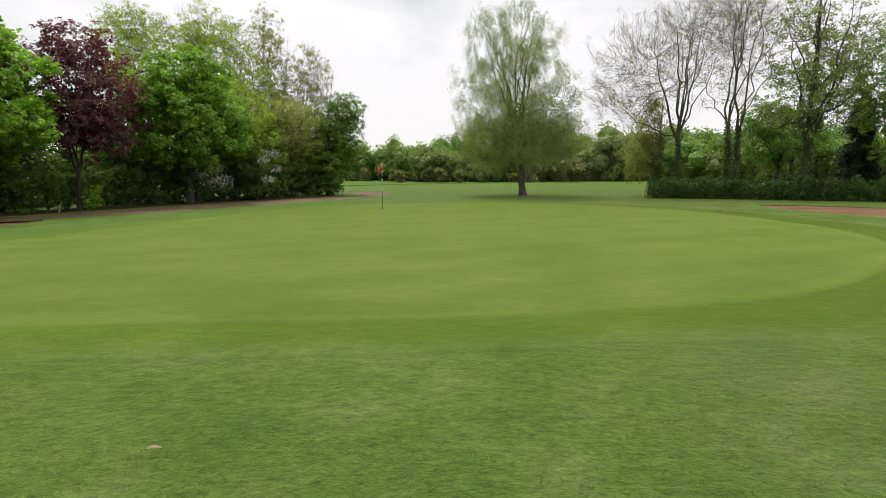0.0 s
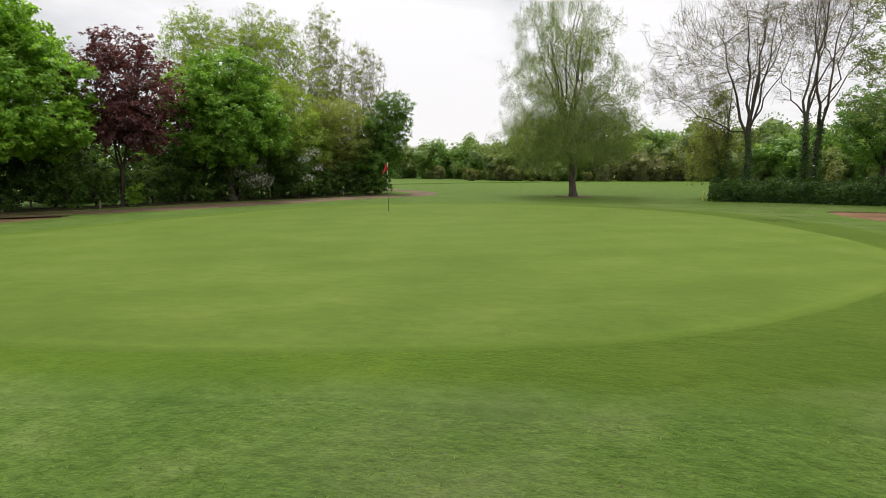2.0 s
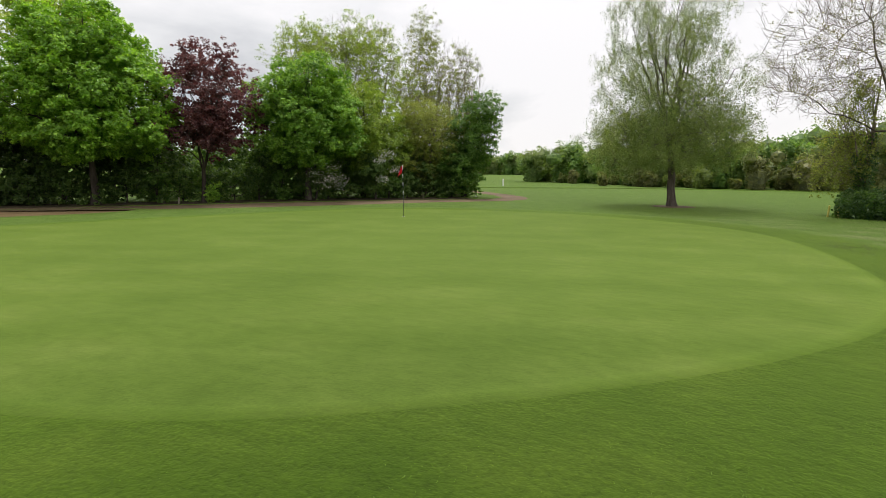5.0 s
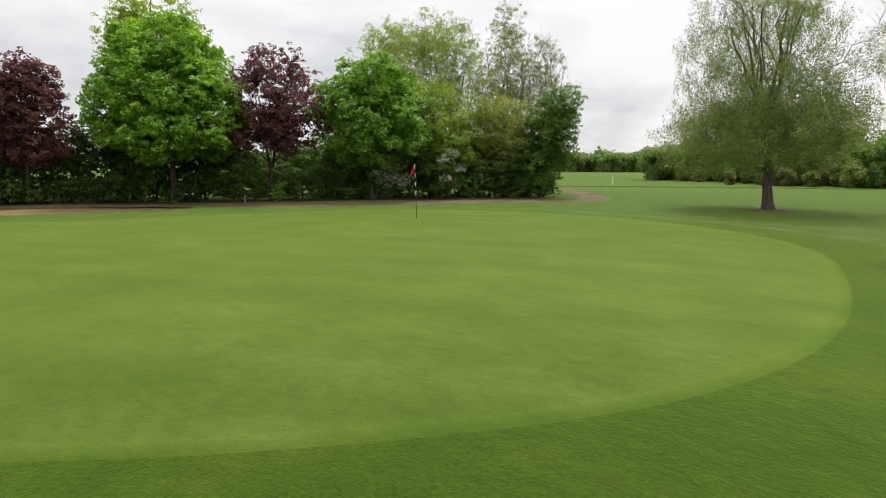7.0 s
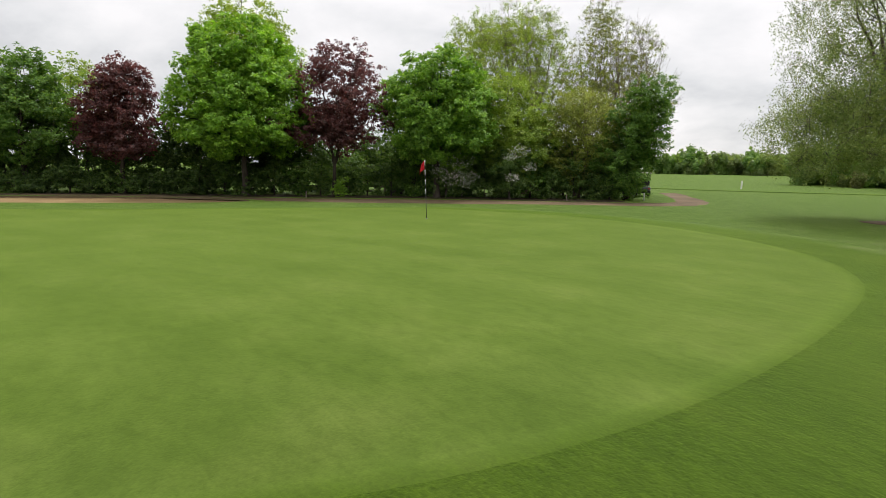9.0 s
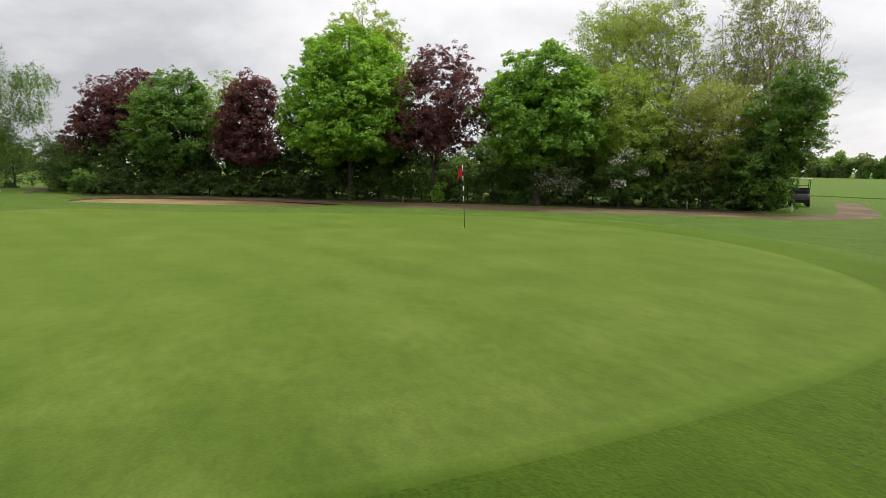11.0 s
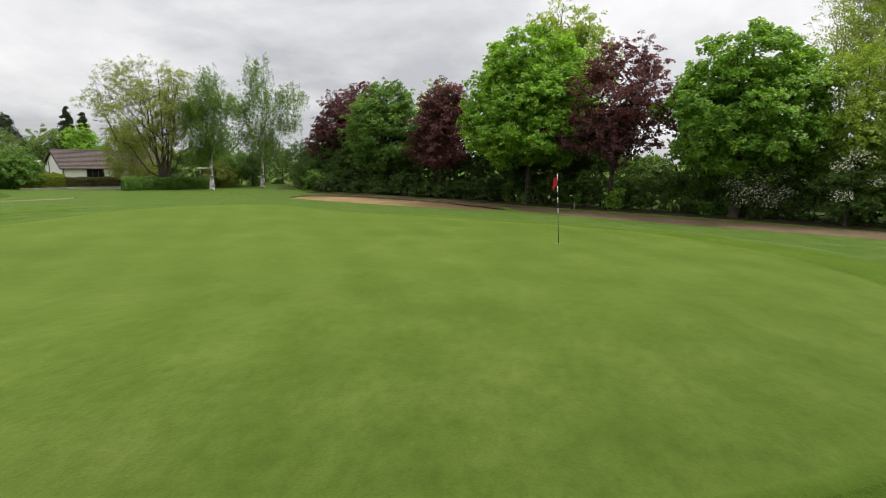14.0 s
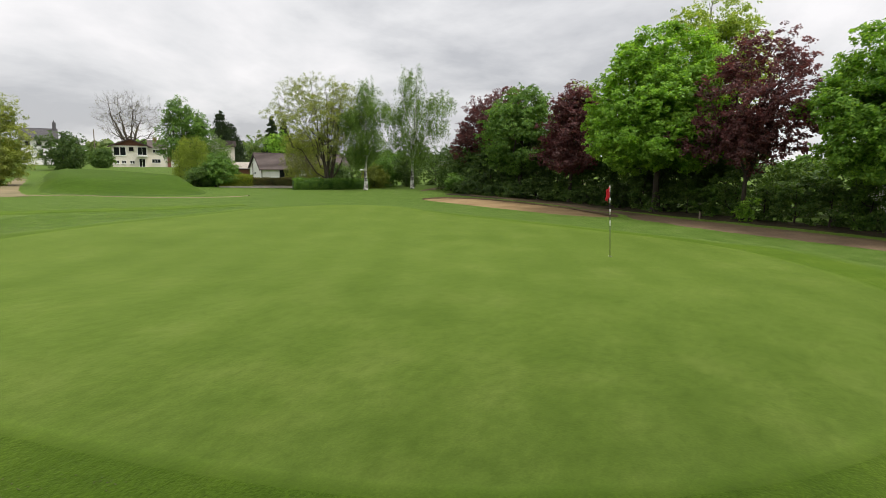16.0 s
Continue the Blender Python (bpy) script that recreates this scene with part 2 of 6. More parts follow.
def leaf_mat(name, dark, mid, light, through_col=None, gloss=0.55, drift=None, thin=0.42):
    m, n, l, b = mat(name, gloss, 0.25)
    nt = m.node_tree
    geo = n.new("ShaderNodeNewGeometry")
    base = ramp_node(nt, geo.outputs["Random Per Island"], [(0.0, dark), (0.5, mid), (1.0, light)]).outputs[0]
    blot = noise_node(nt, 0.45, 3, 0.6)
    tone = ramp_node(nt, blot.outputs["Fac"], [(0.32, (0.74, 0.78, 0.74)), (0.68, (1.24, 1.18, 1.15))]).outputs[0]
    col = mixed(nt, "MULTIPLY", 1.0, base, tone)
    spray = noise_node(nt, 2.6, 3, 0.6)
    fresh = ramp_node(nt, spray.outputs["Fac"], [(0.36, (0.72, 0.76, 0.74)), (0.62, (1.26, 1.20, 1.10))]).outputs[0]
    col = mixed(nt, "MULTIPLY", 1.0, col, fresh)
    if drift:
        # whole trees of another tint
        kind_ = noise_node(nt, 0.085, 2, 0.5)
        f = ramp_node(nt, kind_.outputs["Fac"], [(0.42, (0, 0, 0)), (0.60, (1, 1, 1))]).outputs[0]
        col = mixed(nt, "MIX", f, col, mixed(nt, "MULTIPLY", 1.0, col, drift))
    l.new(col, b.inputs["Base Color"])
    tr = n.new("ShaderNodeBsdfTranslucent")
    l.new(mixed(nt, "MULTIPLY", 1.0, col, through_col or (1.5, 1.5, 0.6)), tr.inputs[0])
    mx = n.new("ShaderNodeMixShader")
    mx.inputs[0].default_value = thin
    l.new(b.outputs[0], mx.inputs[1])
    l.new(tr.outputs[0], mx.inputs[2])
    l.new(mx.outputs[0], n["Material Output"].inputs[0])
    return m


L_BRIGHT = leaf_mat("sycamore_leaves", (0.116, 0.246, 0.030), (0.183, 0.349, 0.043), (0.276, 0.461, 0.071))
L_SYCAMORE = leaf_mat("deep_sycamore_leaves", (0.095, 0.207, 0.035), (0.161, 0.314, 0.048), (0.267, 0.440, 0.077))
L_MID = leaf_mat("green_leaves", (0.064, 0.145, 0.028), (0.104, 0.208, 0.042), (0.160, 0.275, 0.062))
L_PALE = leaf_mat("pale_spring_leaves", (0.155, 0.245, 0.034), (0.235, 0.335, 0.050), (0.325, 0.415, 0.080))
L_OLIVE = leaf_mat("olive_leaves", (0.145, 0.190, 0.042), (0.215, 0.265, 0.060), (0.305, 0.340, 0.092))
L_YELLOW = leaf_mat("yellow_green_leaves", (0.135, 0.225, 0.032), (0.205, 0.310, 0.046), (0.295, 0.390, 0.075))
L_WILLOW = leaf_mat("willow_leaves", (0.120, 0.188, 0.052), (0.193, 0.264, 0.075), (0.289, 0.347, 0.121), thin=0.28)
L_PURPLE = leaf_mat("purple_leaves", (0.066, 0.031, 0.036), (0.108, 0.049, 0.053), (0.170, 0.083, 0.086), (1.5, 0.85, 0.75))
L_DARK = leaf_mat("understory_leaves", (0.053, 0.107, 0.029), (0.087, 0.163, 0.041), (0.143, 0.222, 0.062))
# understory green darkened to paint in shade; the evergreen garden shrub's own colour too
L_SHADE = leaf_mat("shaded_dark_leaves", (0.034, 0.071, 0.021), (0.060, 0.110, 0.030), (0.099, 0.159, 0.046))
L_IVY = leaf_mat("ivy_leaves", (0.029, 0.072, 0.021), (0.052, 0.111, 0.031), (0.098, 0.169, 0.052), None, 0.3)
L_BIRCH = leaf_mat("birch_leaves", (0.080, 0.150, 0.034), (0.115, 0.200, 0.046), (0.155, 0.250, 0.062))
L_WEEP = leaf_mat("weeping_leaves", (0.140, 0.200, 0.030), (0.200, 0.270, 0.045), (0.260, 0.330, 0.065))
L_PRIVET = leaf_mat("golden_privet_leaves", (0.150, 0.210, 0.030), (0.240, 0.300, 0.040), (0.330, 0.380, 0.060))
L_BROWN = leaf_mat("brown_hedge_leaves", (0.075, 0.070, 0.035), (0.120, 0.105, 0.050), (0.150, 0.160, 0.060))
L_CONIFER = leaf_mat("conifer_needles", (0.016, 0.030, 0.016), (0.028, 0.048, 0.024), (0.045, 0.070, 0.034))
# distance haze is mixed into this leaf colour: paler and bluer
L_WOOD = leaf_mat("hazy_woodland_leaves", (0.103, 0.151, 0.059), (0.157, 0.214, 0.084), (0.221, 0.279, 0.119), drift=(0.86, 1.16, 0.72))
L_SCRUB = leaf_mat("scrub_leaves", (0.099, 0.117, 0.051), (0.154, 0.172, 0.074), (0.224, 0.233, 0.108), drift=(0.95, 1.18, 0.8))
L_BARELEAF = leaf_mat("opening_buds", (0.120, 0.130, 0.055), (0.180, 0.185, 0.075), (0.240, 0.230, 0.110))
L_BLOSSOM = leaf_mat("white_blossom", (0.55, 0.56, 0.50), (0.68, 0.68, 0.64), (0.80, 0.79, 0.77), (1, 1, 1))
L_BLADE = leaf_mat("grass_blades", (0.084, 0.162, 0.028), (0.119, 0.210, 0.041), (0.171, 0.261, 0.065))


def bark_mat(name, a, bcol, scale=6, white=None):
    m, n, l, b = mat(name, 0.9, 0.2)
    nt = m.node_tree
    nz = noise_node(nt, scale, 5, 0.7, (1, 1, 0.22))
    col = ramp_node(nt, nz.outputs["Fac"], [(0.32, a), (0.66, bcol)]).outputs[0]
    if white:
        sp = noise_node(nt, 2.6, 4, 0.6, (1, 1, 1.7))
        f = ramp_node(nt, sp.outputs["Fac"], [(0.44, (0, 0, 0)), (0.52, (1, 1, 1))]).outputs[0]
        col = mixed(nt, "MIX", f, col, white)
    l.new(col, b.inputs["Base Color"])
    bumped(nt, b, nz.outputs["Fac"], 0.7, 0.03)
    return m


B_GREY = bark_mat("grey_bark", (0.055, 0.048, 0.038), (0.145, 0.130, 0.105))
B_DARK = bark_mat("dark_bark", (0.028, 0.022, 0.018), (0.080, 0.065, 0.052))
B_WILLOW = bark_mat("willow_bark", (0.050, 0.038, 0.032), (0.150, 0.120, 0.100), 7)
B_BIRCH = bark_mat("birch_bark", (0.06, 0.055, 0.05), (0.16, 0.15, 0.14), 5, (0.62, 0.60, 0.56))
B_TWIG = bark_mat("twig_bark", (0.095, 0.076, 0.050), (0.200, 0.165, 0.112))
B_STEM = bark_mat("grey_brown_bark", (0.040, 0.033, 0.024), (0.115, 0.096, 0.070))


def plain_mat(name, col, rough=0.6, spec=0.4, metal=0.0, vary=0.12, scale=3.0):
    m, n, l, b = mat(name, rough, spec, metal)
    nt = m.node_tree
    nz = noise_node(nt, scale, 5, 0.65)
    lo, hi = tuple(c * (1 - vary) for c in col), tuple(min(1, c * (1 + vary)) for c in col)
    l.new(ramp_node(nt, nz.outputs["Fac"], [(0.3, lo), (0.7, hi)]).outputs[0], b.inputs["Base Color"])
    return m


M_WHITE = plain_mat("white_paint", (0.74, 0.74, 0.70), 0.55)
M_RENDER = plain_mat("white_render", (0.76, 0.75, 0.72), 0.85, 0.2, vary=0.07)
M_CREAM = plain_mat("cream_render", (0.66, 0.62, 0.53), 0.85, 0.2, vary=0.07)
M_BLACK = plain_mat("black_paint", (0.018, 0.018, 0.02), 0.45)
M_RED = plain_mat("red_flag_cloth", (0.62, 0.030, 0.045), 0.8, 0.2)
M_YELLOW = plain_mat("yellow_paint", (0.55, 0.47, 0.10), 0.6)
M_ROOF = plain_mat("brown_roof_tiles", (0.085, 0.068, 0.062), 0.85, 0.2, vary=0.2, scale=2.5)
M_ROOFRED = plain_mat("red_brown_roof_tiles", (0.175, 0.075, 0.055), 0.85, 0.2, vary=0.2, scale=2.5)
M_SLATE = plain_mat("grey_slates", (0.085, 0.080, 0.085), 0.7, 0.3, vary=0.2, scale=2.5)
M_BRICK = plain_mat("red_brick", (0.19, 0.085, 0.06), 0.9, 0.2, vary=0.25, scale=6)
M_DARKTRIM = plain_mat("dark_brown_trim", (0.05, 0.03, 0.026), 0.6)
M_KERB = plain_mat("pale_concrete", (0.42, 0.38, 0.33), 0.9, 0.2, vary=0.2)
M_PLASTIC = plain_mat("grey_plastic", (0.28, 0.30, 0.32), 0.4)
M_CARTBODY = plain_mat("cart_paint", (0.075, 0.080, 0.085), 0.3, 0.5)
M_CANOPY = plain_mat("beige_plastic", (0.50, 0.46, 0.36), 0.55)
M_RUBBER = plain_mat("black_rubber", (0.02, 0.02, 0.02), 0.85)
M_FENCE = plain_mat("weathered_wood", (0.22, 0.18, 0.14), 0.9, 0.2, vary=0.25)
M_DEADLEAF = plain_mat("dead_leaf", (0.20, 0.15, 0.085), 0.8, 0.2, vary=0.25, scale=30)
M_HOLE = plain_mat("hole_cup", (0.03, 0.03, 0.03), 0.8)
M_GLASS, _n, _l, _b = mat("window_glass", 0.05, 0.4)
_b.inputs["Base Color"].default_value = (0.012, 0.014, 0.016, 1)


# ---- mesh helpers ----
def mesh_of(name, verts, faces, material, smooth=False):
    me = bpy.data.meshes.new(name)
    me.from_pydata([tuple(v) for v in verts], [], faces)
    me.materials.append(material)
    if smooth:
        me.polygons.foreach_set("use_smooth", [True] * len(me.polygons))
    me.update()
    return me


def quad_mesh(name, verts, material):
    """A mesh of separate faces out of an array of corners (n, 3 or 4, 3)."""
    n, c = verts.shape[:2]
    me = bpy.data.meshes.new(name)
    me.vertices.add(n * c)
    me.vertices.foreach_set("co", np.asarray(verts, np.float32).ravel())
    me.loops.add(n * c)
    me.loops.foreach_set("vertex_index", np.arange(n * c, dtype=np.int32))
    me.polygons.add(n)
    me.polygons.foreach_set("loop_start", np.arange(0, n * c, c, dtype=np.int32))
    me.polygons.foreach_set("loop_total", np.full(n, c, np.int32))
    me.materials.append(material)
    me.update(calc_edges=True)
    return me


def child(name, me, parent, label=""):
    ob = new(name, me)
    ob.parent = parent
    return tagged(ob, label)


def part(name, bm, material, parent, label="", smooth=False):
    """Links a bmesh as one mesh object under a thing or a part."""
    me = bpy.data.meshes.new(name)
    bm.to_mesh(me)
    bm.free()
    me.materials.append(material)
    if smooth:
        me.polygons.foreach_set("use_smooth", [True] * len(me.polygons))
    ob = new(name, me)
    ob.parent = parent
    return tagged(ob, label)


def thing(name, m, label, category, group="", kind=""):
    ob = new(name)
    ob.empty_display_size = 0.3
    ob.matrix_world = m
    return tagged(ob, label, category, group, kind)


def box(bm, x0, x1, y0, y1, z0, z1, bevel=0.0):
    made = bmesh.ops.create_cube(bm, size=1.0, matrix=Matrix.LocRotScale(((x0 + x1) / 2, (y0 + y1) / 2, (z0 + z1) / 2), None, (x1 - x0, y1 - y0, z1 - z0)))
    if bevel:
        edges = list({e for v in made["verts"] for e in v.link_edges})
        bmesh.ops.bevel(bm, geom=edges, offset=bevel, segments=2, affect="EDGES", profile=0.5)
    return bm


def boxed(*args, bevel=0.0):
    return box(bmesh.new(), *args, bevel=bevel)


def rod(a, b, r0, r1=None, sides=10, bm=None):
    bm = bm or bmesh.new()
    a, b = Vector(a), Vector(b)
    q = (b - a).to_track_quat("Z", "Y").to_matrix().to_4x4()
    bmesh.ops.create_cone(bm, cap_ends=True, segments=sides, radius1=r0, radius2=r0 if r1 is None else r1, depth=(b - a).length,
                          matrix=Matrix.Translation((a + b) / 2) @ q)
    return bm


def smoothstep(a, b, v):
    t = np.clip((np.asarray(v, float) - a) / (b - a), 0, 1)
    return t * t * (3 - 2 * t)


class Outline:
    """A closed star-shaped outline round its middle, as a radius by angle."""

    def __init__(self, pts, middle=None):
        p = np.array(pts, float)
        self.c = np.array(middle, float) if middle else p.mean(0)
        fine = []
        n = len(p)
        for i in range(n):
            a, b, c, d = p[i - 1], p[i], p[(i + 1) % n], p[(i + 2) % n]
            for t in np.linspace(0, 1, 12, endpoint=False):
                fine.append(0.5 * (2 * b + (c - a) * t + (2 * a - 5 * b + 4 * c - d) * t * t + (3 * b - a - 3 * c + d) * t ** 3))
        f = np.array(fine) - self.c
        th = np.arctan2(f[:, 1], f[:, 0])
        o = np.argsort(th)
        self.th, self.r = th[o], np.hypot(f[:, 0], f[:, 1])[o]

    def radius(self, th):
        return np.interp(th, self.th, self.r, period=2 * math.pi)

    def s(self, x, y):
        dx, dy = np.asarray(x) - self.c[0], np.asarray(y) - self.c[1]
        return np.hypot(dx, dy) / self.radius(np.arctan2(dy, dx))

    def away(self, x, y):
        """Rough distance beyond the edge (inside: negative)."""
        dx, dy = np.asarray(x) - self.c[0], np.asarray(y) - self.c[1]
        return np.hypot(dx, dy) - self.radius(np.arctan2(dy, dx))


GREEN = Outline([(12.1, 18.0), (11.4, 14.6), (9.6, 11.7), (7.25, 9.3), (4.8, 7.8), (0.8, 6.8), (-3.7, 6.5), (-8.5, 6.2), (-12.8, 7.6), (-14.2, 11.0),
                 (-11.9, 16.0), (-9.8, 22.8), (-7.6, 28.6), (-3.6, 31.8), (0.4, 32.7), (4.2, 32.2), (8.0, 30.2), (10.5, 27.0), (11.7, 22.6)], (-1.0, 19.0))
BUNKER = Outline([(-22.3, 8.3), (-25.2, 8.6), (-26.0, 11.2), (-25.0, 14.2), (-23.4, 17.2), (-21.2, 20.4), (-18.9, 23.0), (-16.8, 23.2), (-16.7, 20.6), (-18.3, 16.6), (-20.4, 11.8)], (-21.3, 15.6))
BUNKER_E = Outline([(16.9, 31.4), (19.2, 31.0), (21.8, 28.4), (23.4, 25.0), (22.3, 22.0), (19.0, 22.0), (17.2, 24.8), (16.4, 28.2)], (19.6, 26.4))
BANK = Outline([(-8.0, -13.4), (-11.0, -8.2), (-15.2, -6.8), (-20.4, -13.4), (-26.8, -26.4), (-33.4, -40.8), (-28.2, -47.6), (-20.2, -37.8), (-13.8, -25.6)], (-20.5, -24.0))


def height(x, y):
    x, y = np.asarray(x, float), np.asarray(y, float)
    z = 0.10 + 0.17 * (1 - smoothstep(0.75, 1.45, GREEN.s(x, y)))
    z = z + 0.05 * np.sin(0.11 * x + 0.7) * np.cos(0.09 * y - 0.4)
    z = z - 1.30 * np.exp(-((x + 47) ** 2 + (y + 28) ** 2) / (2 * 13.0 ** 2))
    z = z - 0.60 * smoothstep(95, 150, np.hypot(x, y - 20)) * smoothstep(-20, -60, y)
    z = z + 1.05 * (1 - smoothstep(0.74, 1.04, BANK.s(x, y))) * (0.15 + 0.85 * smoothstep(-7, -17, y))
    far = smoothstep(60, 140, y) * smoothstep(20, -30, x)
    z = z + 0.35 * far * (0.5 + 0.5 * np.sin(0.05 * y))
    return z


def sunk(x, y):
    z = height(x, y)
    for b in (BUNKER, BUNKER_E):
        z = z - 0.60 * (1 - smoothstep(0.2, 0.75, b.away(x, y)))
    return z


def east_shade_dry(x, y, green=False):
    """Painted shade weight: darkens turf east of the green, and places dry patches."""
    if green:
        return 0.8 * smoothstep(1, 10, x) * smoothstep(17, 29, y)
    return smoothstep(0.0, 9.0, x) * (1 - smoothstep(33, 42, y))


# ---- ground: one sheet to the horizon ----
def steps(lo, hi, fine, out, ratio=1.22):
    mid = list(np.arange(lo, hi + fine / 2, fine))
    d, up = fine, []
    while (up[-1] if up else hi) < out:
        d *= ratio
        up.append((up[-1] if up else hi) + d)
    d, dn = fine, []
    while (dn[-1] if dn else lo) > -out:
        d *= ratio
        dn.append((dn[-1] if dn else lo) - d)
    return np.array(dn[::-1] + mid + up)


gx, gy = steps(-42, 32, 0.62, 2500), steps(-18, 62, 0.62, 2500)
X, Y = np.meshgrid(gx, gy)
Z = sunk(X, Y)
nx, ny = len(gx), len(gy)
idx = np.arange(nx * ny).reshape(ny, nx)
faces = np.stack([idx[:-1, :-1], idx[:-1, 1:], idx[1:, 1:], idx[1:, :-1]], -1).reshape(-1, 4)
ground = new("ground", mesh_of("ground", np.stack([X, Y, Z], -1).reshape(-1, 3), faces.tolist(), M_ROUGH, True))
ground.data.attributes.new("east_shade_dry", "FLOAT", "POINT").data.foreach_set("value", np.asarray(east_shade_dry(X, Y), np.float32).ravel())
tagged(ground, "closely mown rough grass of a golf course", "ground", kind="structure")


def patch(name, outline, material, label, lift=0.02, scale=1.0, rings=26, spokes=180, ragged=0.0, zf=height, kind="structure", inner=0.0, category="ground", wide=None, fade=1.0):
    """A sheet over the ground inside an outline (a ring, where inner is given), with a slightly uneven edge."""
    verts, fs, fades = [], [], []
    th = np.linspace(-math.pi, math.pi, spokes, endpoint=False)
    r = outline.radius(th)
    for k in range(rings + 1):
        f = inner + ((scale if wide is None else 1 + (scale - 1) * wide(th)) - inner) * min(1, k / (rings - 1))
        rr = r * f + (0.05 if k == rings else 0)
        if k >= rings - 1 and ragged:
            rr = rr + ragged * np.array([noise.noise((math.cos(a) * 9, math.sin(a) * 9, outline.c[0])) + 0.6 * noise.noise((math.cos(a) * 31, math.sin(a) * 31, 5)) for a in th])
        x, y = outline.c[0] + rr * np.cos(th), outline.c[1] + rr * np.sin(th)
        z = zf(x, y) + (lift * (1 - 0.7 * float(smoothstep(fade, 1.0001, k / (rings - 1)))) if k < rings else -0.01)
        verts += list(zip(x, y, z))
        fades += [float(smoothstep(fade, 1.0001, k / (rings - 1)))] * spokes
    for k in range(rings):
        for i in range(spokes):
            j = (i + 1) % spokes
            fs.append((k * spokes + i, (k + 1) * spokes + i, (k + 1) * spokes + j, k * spokes + j))
    me = mesh_of(name, verts, fs, material, True)
    me.attributes.new("fade", "FLOAT", "POINT").data.foreach_set("value", fades)
    at = np.array(verts)
    me.attributes.new("east_shade_dry", "FLOAT", "POINT").data.foreach_set("value", np.asarray(east_shade_dry(at[:, 0], at[:, 1], name == "putting_green"), np.float32))
    return tagged(new(name, me), label, category, kind=kind)


patch("fringe", GREEN, M_FRINGE, "darker collar of fringe grass round the putting green", 0.018, 1.22, 20, 220, 0.3, inner=0.90, category="grass", fade=0.68,
      wide=lambda th: 1 - 0.62 * smoothstep(-0.75, -1.35, th) * smoothstep(-3.1, -2.3, th) - 0.35 * (np.abs(th) > 2.2))
patch("putting_green", GREEN, M_GREEN, "pale closely mown putting green with faint stripes", 0.034, 1.012, 56, 260, 0.05, category="putting green", fade=0.955)
patch("tee_bank", BANK, M_BANK, "bright green mown grass bank before the houses", 0.03, 1.0, 24, 140, 0.3, category="grass", fade=0.93)


def bunker_z(b, lip):
    def zf(x, y):
        return height(x, y) - 0.02 - 0.05 * (1 - smoothstep(0.4, 1.02, b.s(x, y))) - 0.055 * lip(x, y) * smoothstep(0.4, 1.0, b.s(x, y))
    return zf


def west_lip(x, y):
    return smoothstep(-2.45, -1.5, -(x + 21.3) * 0.91 + (y - 15.6) * 0.41)


def east_lip(x, y):
    return 0.3 * smoothstep(-0.5, 1.0, (x - 19.6) * 0.7 + (y - 26.4) * 0.7)


for nm, b, lipf in (("sand_bunker", BUNKER, west_lip), ("sand_bunker_east", BUNKER_E, east_lip)):
    zf = bunker_z(b, lipf)
    patch(nm, b, M_SAND if nm == "sand_bunker" else M_REDSOIL, "shallow bunker of reddish sand with a dark turf lip", 0.0, 1.0, 14, 140, 0.0, zf, category="bunker")
    # the cut turf face along the far side
    th = np.linspace(-math.pi, math.pi, 200, endpoint=False)
    r = b.radius(th)
    bx, by = b.c[0] + r * np.cos(th), b.c[1] + r * np.sin(th)
    keep = lipf(bx, by)
    vs, fs = [], []
    for i in range(200):
        up, wob = float(keep[i]), 0.03 * noise.noise((bx[i] * 2, by[i] * 2, 0))
        o = np.array([math.cos(th[i]), math.sin(th[i])])
        z0 = float(height(bx[i], by[i]))
        zs = float(zf(bx[i], by[i]))
        top = 0.008 + 0.022 * up
        for d, z in ((-0.10, zs - 0.05), (-0.02 + wob, zs + 0.01), (-0.05 * up + wob, z0 + top), (0.12, z0 + top + 0.01), (0.55, z0 + 0.012 + 0.012 * up), (1.25, None)):
            px, py = bx[i] + o[0] * d, by[i] + o[1] * d
            vs.append((px, py, float(height(px, py)) - 0.012 if z is None else z))
    for i in range(200):
        j = (i + 1) % 200
        for k in range(5):
            fs.append((i * 6 + k, j * 6 + k, j * 6 + k + 1, i * 6 + k + 1))
    lip = new("turf_lip", mesh_of("turf_lip", vs, fs, M_LIP, True))
    lip.data.materials.append(M_ROUGH)
    for k, p in enumerate(lip.data.polygons):
        p.material_index = 1 if k % 5 >= 2 or keep[k // 5] < 0.25 else 0
    tagged(lip, "dark cut turf lip round the bunker", "turf lip", kind="structure")


